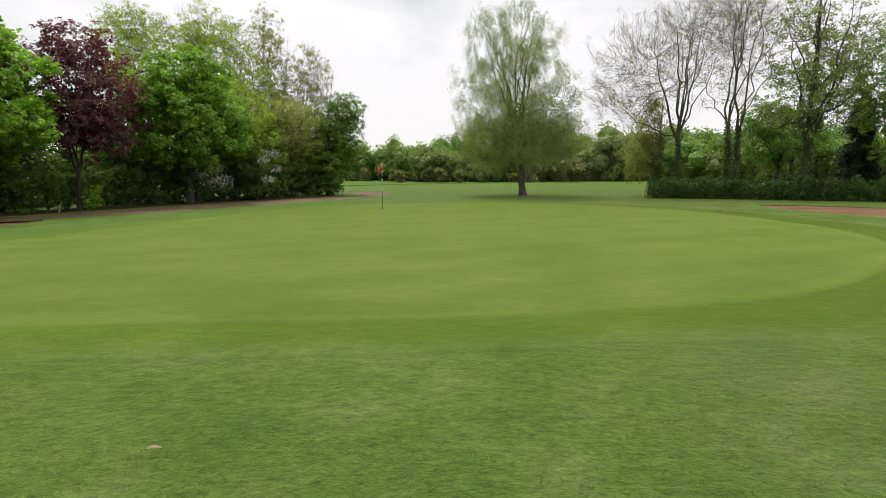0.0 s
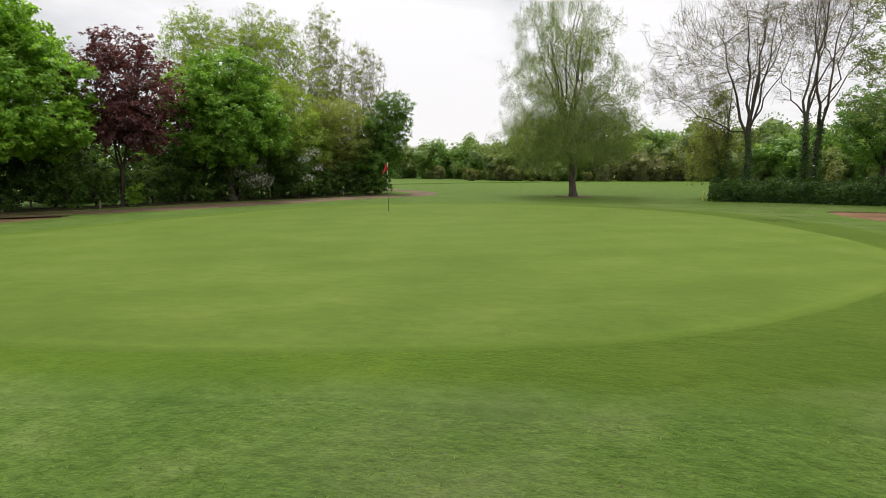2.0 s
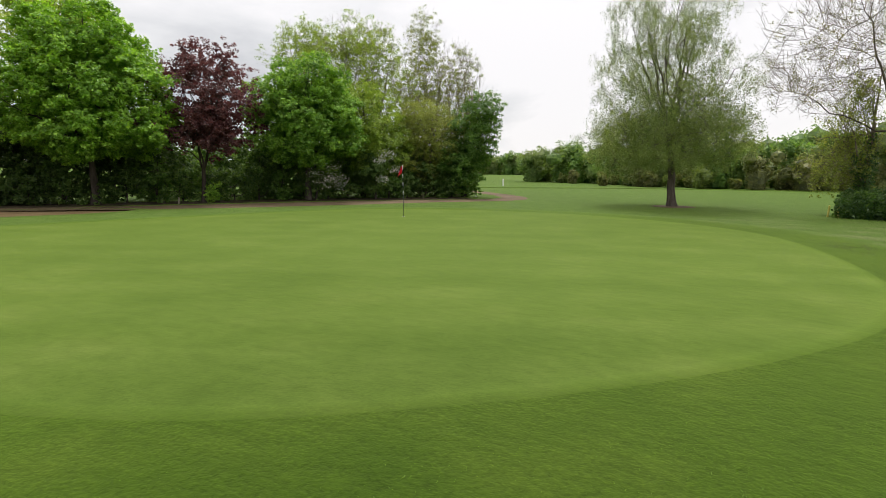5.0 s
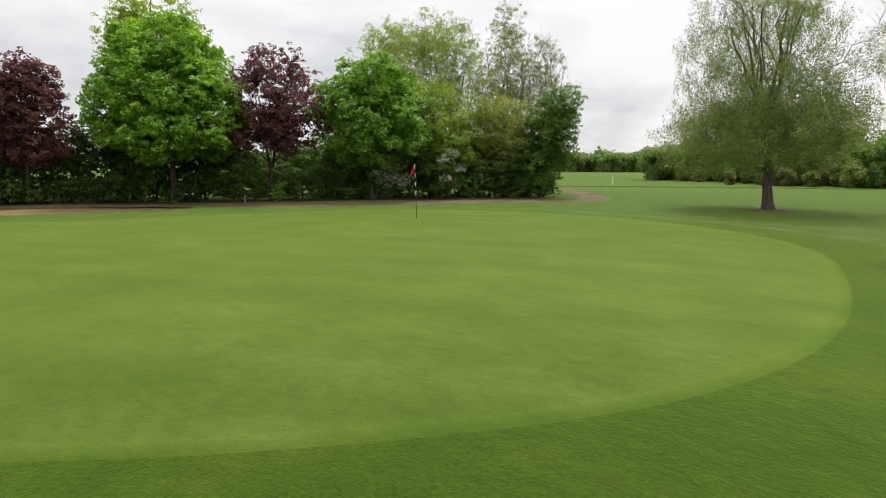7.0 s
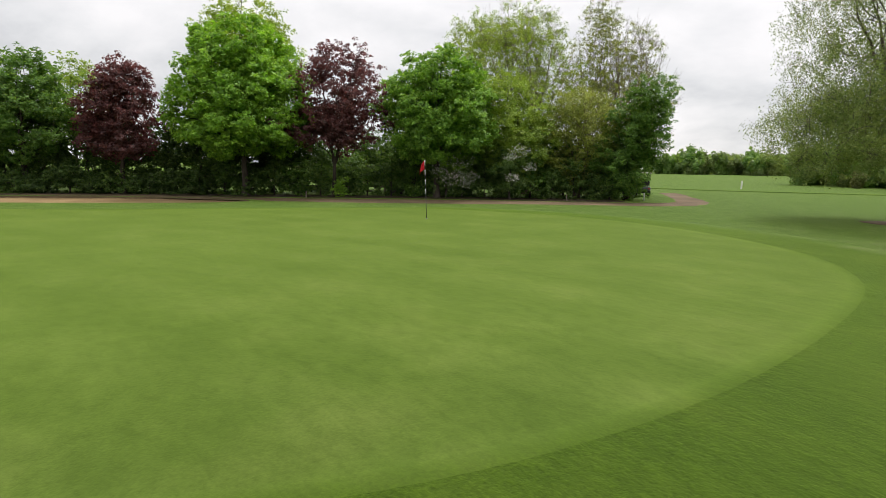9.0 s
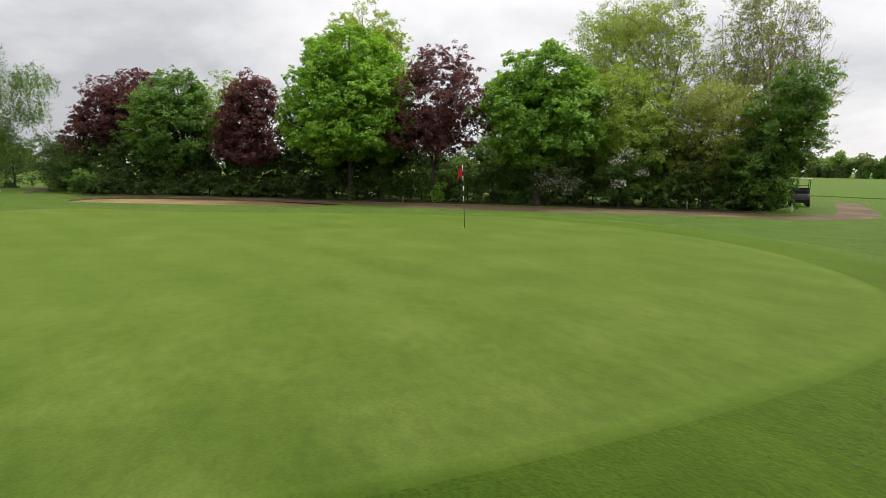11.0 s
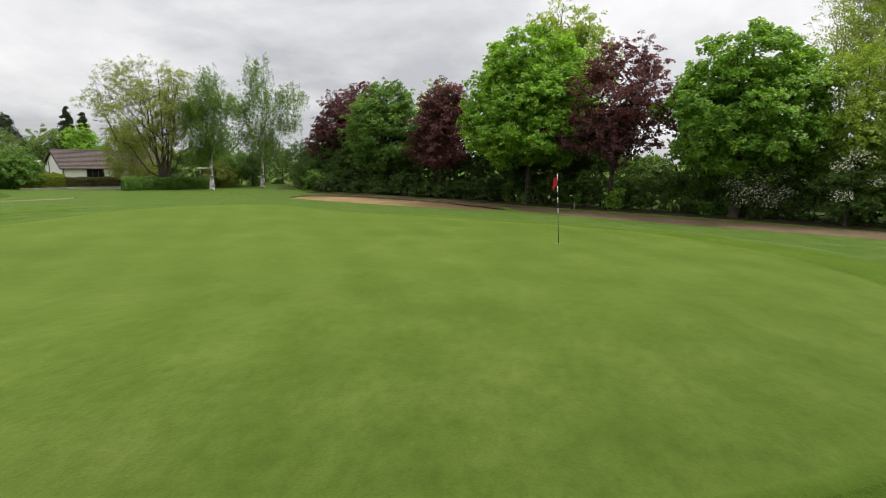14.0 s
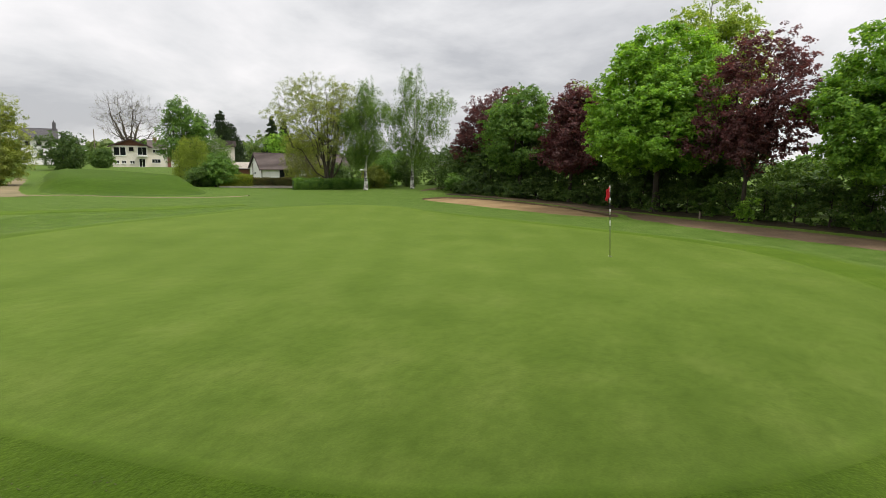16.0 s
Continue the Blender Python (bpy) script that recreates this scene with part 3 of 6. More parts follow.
def strip(name, pts, widths, material, label, lift=0.03, ragged=0.25, category="path"):
    p = np.array(pts, float)
    fine, wd = [], []
    n = len(p)
    for i in range(n - 1):
        a, b, c, d = p[max(i - 1, 0)], p[i], p[i + 1], p[min(i + 2, n - 1)]
        for t in np.linspace(0, 1, 14, endpoint=False):
            fine.append(0.5 * (2 * b + (c - a) * t + (2 * a - 5 * b + 4 * c - d) * t * t + (3 * b - a - 3 * c + d) * t ** 3))
            wd.append(widths[i] * (1 - t) + widths[i + 1] * t)
    fine, wd = np.array(fine + [p[-1]]), np.array(wd + [widths[-1]])
    tan = np.gradient(fine, axis=0)
    tan /= np.linalg.norm(tan, axis=1)[:, None]
    nor = np.stack([-tan[:, 1], tan[:, 0]], 1)
    vs, fs, across = [], [], 9
    for i in range(len(fine)):
        rag = [ragged * noise.noise((fine[i][0] * 0.8, fine[i][1] * 0.8, 3 * s)) + 0.5 * ragged * noise.noise((fine[i][0] * 3, fine[i][1] * 3, 7 * s)) for s in (1, 2)]
        for k in range(across):
            f = k / (across - 1) * 2 - 1
            q = fine[i] + nor[i] * (f * wd[i] / 2 + (rag[0] if f > 0 else -rag[1]) * abs(f))
            edge = abs(f) > 0.99
            vs.append((q[0], q[1], float(height(q[0], q[1])) + (-0.012 if edge else lift - 0.012 * (1 - f * f))))
    for i in range(len(fine) - 1):
        for k in range(across - 1):
            a = i * across + k
            fs.append((a, a + across, a + across + 1, a + 1))
    return tagged(new(name, mesh_of(name, vs, fs, material, True)), label, category, kind="structure")


strip("dirt_path", [(-29.5, 9.0), (-27.6, 13.0), (-24.4, 18.0), (-20.5, 22.4), (-17.6, 25.6), (-15.2, 29.3), (-13.0, 33.4), (-10.6, 38.0), (-8.2, 42.2), (-6.4, 45.8), (-7.2, 50.0), (-11.5, 55.5), (-17, 62)],
      [1.2, 1.4, 1.6, 2.2, 3.0, 3.7, 3.7, 3.1, 2.8, 2.6, 2.2, 2.0, 1.8], M_DIRT, "worn brown dirt path along the shrubs", category="path")
strip("bank_track", [(-2.0, -18.5), (-6.2, -14.6), (-8.8, -10.6), (-11.6, -5.4), (-15.0, -3.4), (-17.0, -3.6)],
      [0.35, 0.32, 0.3, 0.26, 0.24, 0.08], M_TRACK, "narrow pale worn track along the foot of the bank", 0.03, 0.1)
strip("side_path", [(-5.4, -13.0), (-7.8, -18.2), (-11.4, -25.2), (-16.0, -33.2), (-20.8, -41.8)], [2.4, 1.6, 1.4, 1.4, 1.4], M_TRACK, "brown path climbing beside the bank", 0.03, 0.2)
strip("birch_path", [(-31.5, 3.2), (-34.0, 2.6), (-37.5, 2.0), (-42.0, 1.0)], [0.3, 1.0, 1.3, 1.2], M_DIRT, "short worn dirt patch by the birches", 0.03, 0.2)
patch("soil_ring", Outline([(6.9, 45.2), (6.4, 46.0), (5.5, 46.3), (4.7, 45.8), (4.3, 45.0), (4.8, 44.2), (5.7, 43.9), (6.6, 44.3)]), M_SOIL, "bare pinkish soil round the willow's foot", 0.03, 1.0, 6, 50, 0.25, category="soil")


strip("mown_swath", [(2.8, -3.6), (0.2, -2.2), (-2.9, -0.6), (-6.4, 1.2), (-10.4, 2.6)], [1.5, 1.7, 2.0, 2.2, 1.2], M_FRINGE, "darker mown swath in the rough south of the green", 0.045, 0.35, "grass")
strip("rough_edge", [(-34.0, 68.0), (-18.8, 75.0), (-6.5, 83.0), (5.0, 87.0), (22.0, 91.0), (40.0, 88.0)], [0.9] * 6, M_FRINGE, "darker strip of longer grass along the fairway", 0.10, 0.2, "grass")


# ---- trees ----
def unit(v):
    return v / np.maximum(np.linalg.norm(v, axis=-1, keepdims=True), 1e-9)


def leaf_quads(rng, centres, size, up=0.5, fold=0.25, aspect=0.62, droop=0.0, outward=None):
    """Pointed leaves at the centres, faces turned at random with a lean to the sky and outward."""
    n = len(centres)
    nor = rng.normal(size=(n, 3)) + np.array([0, 0, up * 2.0])
    if outward is not None:
        nor = nor + outward * 0.9
    nor = unit(nor)
    d = unit(np.cross(nor, rng.normal(size=(n, 3))))
    if droop:
        d = unit(d + np.array([0, 0, -droop]))
        nor = unit(np.cross(d, np.cross(nor, d)))
    s = np.cross(nor, d)
    ln = size * rng.uniform(0.65, 1.35, (n, 1))
    w = ln * aspect * 0.5
    a = centres - d * ln * 0.5
    tip = centres + d * ln * 0.5 - nor * ln * fold * 0.5
    mid = centres + d * ln * rng.uniform(-0.05, 0.18, (n, 1))
    return np.stack([a, mid + s * w * 1.15 - nor * ln * fold * 0.35, tip, mid - s * w * 0.95 - nor * ln * fold * 0.2], 1)


def ball(rng, n):
    """Points spread through a ball of radius 1."""
    return unit(rng.normal(size=(n, 3))) * rng.uniform(0, 1, (n, 1)) ** 0.4


class Tubes:
    def __init__(self):
        self.v, self.f = [], []

    def add(self, pts, radii, sides=6):
        pts = np.asarray(pts, float)
        n = len(pts)
        tan = unit(np.gradient(pts, axis=0))
        ref = np.array([0.3, 0.9, 0.1]) if abs(tan[0][2]) > 0.6 else np.array([0, 0, 1.0])
        u = unit(np.cross(tan, ref))
        w = np.cross(tan, u)
        o = len(self.v)
        an = np.linspace(0, 2 * math.pi, sides, endpoint=False)
        ring = pts[:, None] + np.asarray(radii)[:, None, None] * (u[:, None] * np.cos(an)[None, :, None] + w[:, None] * np.sin(an)[None, :, None])
        self.v += ring.reshape(-1, 3).tolist()
        for i in range(n - 1):
            for k in range(sides):
                a, b = o + i * sides + k, o + i * sides + (k + 1) % sides
                self.f.append((a, b, b + sides, a + sides))

    def mesh(self, name, material):
        return mesh_of(name, self.v, self.f, material, True)


def bend(rng, a, b, n, lift=0.25, wob=0.08, kink=0.022):
    """A limb from a to b that leaves outward and bends up, with small kinks."""
    a, b = np.asarray(a, float), np.asarray(b, float)
    t = np.linspace(0, 1, n)[:, None]
    L = np.linalg.norm(b - a)
    mid = (a + b) / 2 + np.array([0, 0, -lift * L * 0.5]) + rng.normal(size=3) * wob * L
    p = a * (1 - t) ** 2 + 2 * mid * t * (1 - t) + b * t ** 2
    p[1:-1] += rng.normal(size=(n - 2, 3)) * kink * L
    return p


def in_lobes(rng, lobes, n, shell=0.3):
    """Places in the crown's lobes, crowded to their outer shell, with an uneven surface."""
    lob = np.array(lobes, float)
    wgt = np.prod(lob[:, 3:6], 1) ** 0.75
    pick = rng.choice(len(lob), n, p=wgt / wgt.sum())
    d = unit(rng.normal(size=(n, 3)))
    rad = rng.uniform(0, 1, (n, 1)) ** shell
    bumps = np.array([0.16 * noise.noise((v[0] * 2.1 + k, v[1] * 2.1, v[2] * 2.1)) + 0.10 * noise.noise((v[0] * 5, v[1] * 5 + k, v[2] * 5)) for v, k in zip(d, pick * 7.3)])[:, None]
    return lob[pick, :3] + d * rad * (1 + bumps) * lob[pick, 3:6], unit(d * np.array([1, 1, 1.2]))


def sprays(rng, tips, ways, count, length, radius):
    """Fine twigs, three-sided slivers that fan out from the tips."""
    n = len(tips) * count
    a = np.repeat(tips, count, 0) + ball(rng, n) * 0.45
    d = unit(np.repeat(ways, count, 0) * 0.8 + rng.normal(size=(n, 3)) * 0.38 + np.array([0, 0, 0.45]))
    ln = length * rng.uniform(0.5, 1.3, (n, 1))
    a = a - d * ln * 0.5
    e = a + d * ln + rng.normal(size=(n, 3)) * 0.05 * ln
    u = unit(np.cross(d, rng.normal(size=(n, 3)))) * radius
    w = unit(np.cross(d, u)) * radius
    q = []
    for o1, o2 in ((u, -0.5 * u + 0.87 * w), (-0.5 * u + 0.87 * w, -0.5 * u - 0.87 * w), (-0.5 * u - 0.87 * w, u)):
        q.append(np.stack([a + o1, a + o2, e + o2 * 0.3, e + o1 * 0.3], 1))
    return np.concatenate(q)


def tree(name, x, y, seed, lobes, leaf, bark, label, trunk_r=0.22, fork=2.5, mains=6, clusters=260, per=70, size=0.2, spread=0.36, up=0.5,
         droop=0.0, aspect=0.62, lean=(0, 0), stems=1, split=0, category="tree", group="", flat=0.7, twig=0.011, shell=0.3, hang=0.0, top=None, twig_bark=None,
         blossom=None, spray=0, spray_len=0.8, clump=0.5):
    """A tree: tapered trunk and limbs, and a crown of leaf clumps on twigs. split: the trunk divides at the fork into that many leaders."""
    rng = np.random.default_rng(seed)
    z0 = float(height(x, y))
    ob = thing(name, pose(x, y, z0 - 0.06), label, category, group)
    cl, way = in_lobes(rng, lobes, clusters, shell)
    zmin = min(l[2] - l[5] for l in lobes)
    cl[:, 2] = np.maximum(cl[:, 2], max(0.2, zmin))
    ztop = max(l[2] + l[5] * 0.75 for l in lobes) if top is None else top
    trunk, twigs = Tubes(), Tubes()
    nodes, nrad = [], []
    axes = []
    for s in range(stems):
        ang = 2 * math.pi * s / max(stems, 1) + rng.uniform(0, 1)
        off = np.array([math.cos(ang), math.sin(ang), 0]) * (trunk_r * 0.9 if stems > 1 else 0)
        r0 = trunk_r * (1.0 if stems == 1 else 0.7)
        out = np.array([math.cos(ang), math.sin(ang), 0]) * (ztop * 0.16 if stems > 1 else 0)
        n = 12
        t = np.linspace(0, 1, n)
        zend = fork * 1.05 if split else ztop
        p = off + np.stack([(lean[0] + out[0]) * t * zend / ztop, (lean[1] + out[1]) * t * zend / ztop, zend * t], 1)
        p[2:] += np.cumsum(rng.normal(size=(n - 2, 3)) * np.array([0.07, 0.07, 0.02]) * zend / 12, 0)
        rr = r0 * (1 - 0.28 * t) if split else r0 * (1 - 0.93 * t ** 0.85)
        rr[0] *= 1.5
        rr[1] *= 1.12
        trunk.add(p, rr, 10)
        if not split:
            axes.append((p, rr, fork))
        for k in range(split):
            a0 = 2 * math.pi * k / split + rng.uniform(-0.4, 0.4) + s
            hi = cl[np.argsort(-((cl[:, :2] - p[-1, :2]) @ np.array([math.cos(a0), math.sin(a0)]) + 1.1 * cl[:, 2]))[:12]].mean(0)
            en = p[-1] * 0.2 + hi * 0.8
            b = bend(rng, p[-2] + (p[-1] - p[-2]) * rng.uniform(0, 1), en, 11, -0.02, 0.03, 0.009)
            lr = r0 * rng.uniform(0.40, 0.58) * (1 - 0.9 * np.linspace(0, 1, 11) ** 0.9)
            trunk.add(b, lr, 8)
            axes.append((b, lr, fork))
    for s, (p, rr, low) in enumerate(axes):
        for q, r in zip(p, rr):
            if q[2] > low:
                nodes.append(q); nrad.append(r)
        n = len(p)
        m = max(2, mains // len(axes) + 1) if split else mains
        for k in range(m):
            f = (0.12 + 0.7 * k / max(m - 1, 1)) if split else (low + (ztop * 0.75 - low) * (k / max(m - 1, 1)) ** 1.3) / ztop
            i = min(n - 2, int(f * (n - 1)))
            st = p[i] + (p[i + 1] - p[i]) * (f * (n - 1) - i)
            cand = cl[rng.integers(0, len(cl), 14)]
            a0 = 2.4 * k + 1.7 * s
            score = (cand - st)[:, :2] @ np.array([math.cos(a0), math.sin(a0)]) + 0.5 * (cand[:, 2] - st[2])
            en = cand[np.argmax(score)]
            b = bend(rng, st, en, 9)
            br = max(0.03, float(np.interp(f, np.linspace(0, 1, n), rr)) * 0.62) * (1 - 0.86 * np.linspace(0, 1, 9))
            trunk.add(b, br, 6)
            nodes += list(b[1:]); nrad += list(br[1:])
    nodes, nrad = np.array(nodes), np.array(nrad)
    # twigs: each clump sits on the nearest wood, nearer ones first, and then carries others
    order = np.argsort(np.linalg.norm(cl[:, None] - nodes[None], axis=2).min(1))
    for i in order:
        c = cl[i]
        d = np.linalg.norm(nodes - c, axis=1) + 0.9 * np.maximum(0, nodes[:, 2] - c[2] + (0.3 if not hang else -1.5))
        k = int(np.argmin(d))
        if np.linalg.norm(nodes[k] - c) < 0.12:
            continue
        b = bend(rng, nodes[k], c, 4, 0.12 if not hang else -hang, 0.06)
        r = max(twig, min(nrad[k] * 0.55, 0.05))
        twigs.add(b, np.linspace(r, twig * 0.7, 4), 3)
        nodes = np.vstack([nodes, b[1:]])
        nrad = np.append(nrad, np.linspace(r, twig, 4)[1:])
    child("trunk", trunk.mesh("trunk", bark), ob)
    tagged(child("branchwork", twigs.mesh("branchwork", twig_bark or bark), ob), kind="stuff")
    if spray:
        tagged(child("twigwork", quad_mesh("twigwork", sprays(rng, cl, way, spray, spray_len, 0.007), twig_bark or bark), ob), kind="stuff")
    if per > 0:
        # leaves crowd in small clumps round each twig's end
        per, size = round(per * 1.9), size * 0.77
        sub = max(1, per // 16)
        heads = np.repeat(cl, sub, 0) + ball(rng, len(cl) * sub) * spread * 1.7 * np.array([1, 1, flat])
        hw = np.repeat(way, sub, 0)
        each = max(1, round(per / sub))
        cen = np.repeat(heads, each, 0) + ball(rng, len(heads) * each) * spread * clump * 1.25 * np.array([1, 1, flat])
        if hang:
            cen[:, 2] -= rng.uniform(0, 1, len(cen)) ** 1.5 * hang * 2.2
        cen[:, 2] = np.maximum(cen[:, 2], 0.10)
        child("crown", quad_mesh("crown", leaf_quads(rng, cen, size, up, 0.25, aspect, droop, np.repeat(hw, each, 0)), leaf), ob)
    if blossom:
        bl = np.array(blossom, float)
        k = 110
        cen = np.repeat(bl[:, :3], k, 0) + ball(rng, len(bl) * k) * np.repeat(bl[:, 3:4], k, 0) * np.array([2.6, 2.6, 1.5])
        child("blossom", quad_mesh("blossom", leaf_quads(rng, cen, 0.085, 0.4), L_BLOSSOM), ob, "sprays of white blossom")
    return ob


# ---- the belt of trees west of the green ----
R = random.Random(5)
BELT = "belt of trees"
tree("sycamore_tree", -16.4, 35.3, 11, [(-0.2, 0, 5.2, 3.7, 3.9, 2.8), (0.2, 0, 7.6, 2.4, 2.6, 2.1), (0.7, 0.2, 4.0, 3.0, 3.5, 1.8), (-1.7, -0.9, 6.8, 2.2, 2.0, 1.9), (0.3, 1.9, 6.4, 2.2, 2.2, 2.2)], L_SYCAMORE, B_DARK,
     "broad sycamore with dense bright green spring leaves", 0.20, 2.2, 8, 600, 86, 0.215, 0.32, 0.7, group=BELT)
tree("purple_tree", -19.5, 29.4, 12, [(0, 0.2, 6.4, 3.7, 3.1, 2.6), (0.1, 0.3, 8.2, 2.7, 2.2, 1.6), (0.2, -1.6, 4.3, 2.5, 2.3, 1.5), (0.4, 1.0, 5.2, 2.9, 2.6, 2.0), (1.2, -0.2, 4.2, 2.3, 2.4, 1.5)], L_PURPLE, B_DARK,
     "purple-leaved maple with airy dark red crown", 0.14, 2.0, 12, 440, 43, 0.185, 0.32, 0.6, group=BELT, split=4, shell=0.44)
tree("sycamore_tree", -22.6, 24.7, 13, [(0.3, -0.2, 5.8, 4.6, 4.4, 3.1), (0, 0.0, 8.4, 3.2, 3.2, 2.7), (1.0, -0.4, 4.2, 4.0, 4.0, 1.7)], L_BRIGHT, B_DARK,
     "large bright green sycamore with a rounded crown", 0.22, 2.4, 10, 760, 84, 0.225, 0.34, 0.7, group=BELT)
tree("tall_pale_tree", -29.1, 26.7, 14, [(0, 0, 9.0, 3.6, 3.8, 4.6), (0, 0, 12.2, 2.6, 2.6, 2.5), (0.6, 1.6, 9.8, 2.6, 2.4, 2.8)], L_PALE, B_GREY,
     "tall tree with pale yellow-green young leaves", 0.22, 3.0, 9, 280, 60, 0.20, 0.40, 0.5, group=BELT)
tree("purple_tree", -26.9, 18.2, 15, [(0, 0, 5.0, 2.7, 2.6, 2.8), (0, 0.1, 6.8, 1.9, 1.9, 1.8), (-2.6, -0.6, 4.9, 2.0, 2.0, 2.1), (0.5, -0.2, 3.6, 2.3, 2.2, 1.7)], L_PURPLE, B_DARK,
     "small purple-leaved maple among green trees", 0.16, 2.0, 9, 410, 54, 0.185, 0.34, 0.6, group=BELT, split=3, shell=0.38)
tree("round_tree", -30.3, 13.1, 16, [(0, 0, 4.8, 3.3, 3.3, 3.0), (0, 0, 6.9, 2.4, 2.4, 2.0)], L_MID, B_DARK,
     "round-headed mid green tree with dense leaves", 0.2, 1.8, 7, 340, 76, 0.20, 0.36, 0.7, group=BELT)
tree("purple_tree", -35.4, 8.0, 17, [(0, 0.6, 5.4, 3.4, 3.3, 2.7), (-0.4, 0.9, 7.7, 2.7, 2.6, 1.9), (0, -1.5, 4.4, 2.0, 2.2, 1.7)], L_PURPLE, B_DARK,
     "spreading purple-leaved maple at the end of the belt", 0.19, 1.8, 9, 460, 60, 0.195, 0.36, 0.6, group=BELT, split=3, shell=0.36)
tree("tall_pale_tree", -36.5, 16.2, 18, [(0, 0, 6.4, 2.6, 2.6, 3.2)], L_YELLOW, B_GREY, "slim pale green tree behind the belt", 0.16, 2.5, 6, 130, 50, 0.2, 0.4, group=BELT)
tree("tall_ash_tree", -18.4, 45.0, 19, [(0, 0, 8.6, 4.2, 4.6, 5.0), (-0.6, -0.6, 12.2, 3.2, 3.4, 2.3)], L_PALE, B_TWIG,
     "tall loose tree with thin yellow-green young leaves", 0.22, 3.0, 14, 600, 29, 0.155, 0.42, 0.4, group=BELT, stems=2, shell=0.42, twig=0.014, spray=8, top=12.0)
tree("tall_ash_tree", -25.6, 45.2, 25, [(0, 0, 10.4, 3.4, 3.4, 4.4), (0.6, 0.4, 13.2, 2.2, 2.2, 2.0)], L_PALE, B_TWIG,
     "tall airy ash with pale young leaves behind the belt", 0.2, 3.4, 11, 320, 34, 0.16, 0.42, 0.4, group=BELT, stems=2, shell=0.42, twig=0.014, spray=4, top=13.0)
tree("tall_poplar_tree", -16.3, 50.6, 20, [(0, 0, 8.6, 3.0, 3.0, 6.0), (0, 0, 13.4, 1.5, 1.5, 3.1)], L_OLIVE, B_TWIG,
     "tall upright tree with sparse small leaves", 0.2, 3.0, 12, 440, 25, 0.145, 0.38, 0.4, group=BELT, stems=2, shell=0.45, twig=0.014, spray=7, spray_len=0.6, top=12.6)
tree("tall_poplar_tree", -12.3, 49.9, 21, [(0, 0, 7.0, 2.9, 2.9, 5.0), (-0.6, 0.2, 10.6, 1.7, 1.7, 2.4)], L_OLIVE, B_TWIG,
     "bare-looking upright tree with many fine twigs", 0.16, 2.6, 12, 420, 12, 0.135, 0.36, 0.4, group=BELT, stems=3, shell=0.45, twig=0.012, spray=9, spray_len=0.7, top=10.4)
tree("field_maple_tree", -15.4, 40.2, 22, [(0, 0, 5.2, 2.8, 2.9, 3.4), (0.4, 0.8, 3.6, 2.8, 2.8, 2.4)], L_YELLOW, B_DARK,
     "green bushy tree with slightly yellow leaves", 0.16, 1.6, 7, 320, 70, 0.17, 0.36, 0.6, group=BELT)
tree("elder_tree", -10.45, 47.1, 23, [(0.7, -0.2, 5.0, 2.1, 2.1, 2.8), (1.5, 0.1, 6.5, 1.6, 1.5, 2.0), (0.2, -0.8, 2.6, 1.8, 2.1, 2.2), (1.2, 0.1, 3.9, 1.6, 1.5, 1.4)], L_MID, B_DARK,
     "bushy tree with layered leafy sprays at the belt's end", 0.15, 1.2, 8, 300, 66, 0.18, 0.34, 0.7, group=BELT)
tree("ash_scrub_tree", -13.0, 45.0, 24, [(0, 0, 4.4, 2.8, 3.0, 3.4)], L_OLIVE, B_TWIG, "scrubby olive green tree with thin leaves", 0.12, 1.0, 8, 360, 54, 0.145, 0.38, 0.4, group=BELT, stems=2, spray=2, spray_len=0.6)

HEDGE = np.array([(-30.5, 5.5), (-29.4, 8.5), (-27.4, 14.0), (-25.3, 18.9), (-22.7, 23.8), (-20.0, 28.3), (-18.2, 31.8), (-15.6, 36.5), (-12.3, 41.0), (-9.8, 45.0), (-8.9, 48.6)])


def along(line, gap):
    """Places along a line every gap metres, with the direction across it (to its left)."""
    seg = np.diff(line, axis=0)
    ln = np.hypot(seg[:, 0], seg[:, 1])
    cum = np.concatenate([[0], np.cumsum(ln)])
    out = []
    for d in np.arange(gap * 0.4, cum[-1], gap):
        i = min(len(ln) - 1, int(np.searchsorted(cum, d) - 1))
        p = line[i] + seg[i] * (d - cum[i]) / ln[i]
        out.append((p, np.array([-seg[i][1], seg[i][0]]) / ln[i], d))
    return out


for k, (p, n, d) in enumerate(along(HEDGE, 1.55)):
    r, h = R.uniform(1.0, 1.4), R.uniform(1.8, 3.0)
    h *= 0.68 if d < 18 else 0.85 if d < 28 else 1.0
    q = p + n * (r * 0.95 + R.uniform(0, 0.3))
    # shade painted in: the darker leaf copy on most shrubs at this end
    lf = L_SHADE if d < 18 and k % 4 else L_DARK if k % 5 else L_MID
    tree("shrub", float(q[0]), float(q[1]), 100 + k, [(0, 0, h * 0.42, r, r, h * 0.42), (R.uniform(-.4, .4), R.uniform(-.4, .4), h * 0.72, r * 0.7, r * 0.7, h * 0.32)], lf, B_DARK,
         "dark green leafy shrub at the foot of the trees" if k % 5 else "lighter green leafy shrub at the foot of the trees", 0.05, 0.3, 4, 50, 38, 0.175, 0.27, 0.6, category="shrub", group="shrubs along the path")
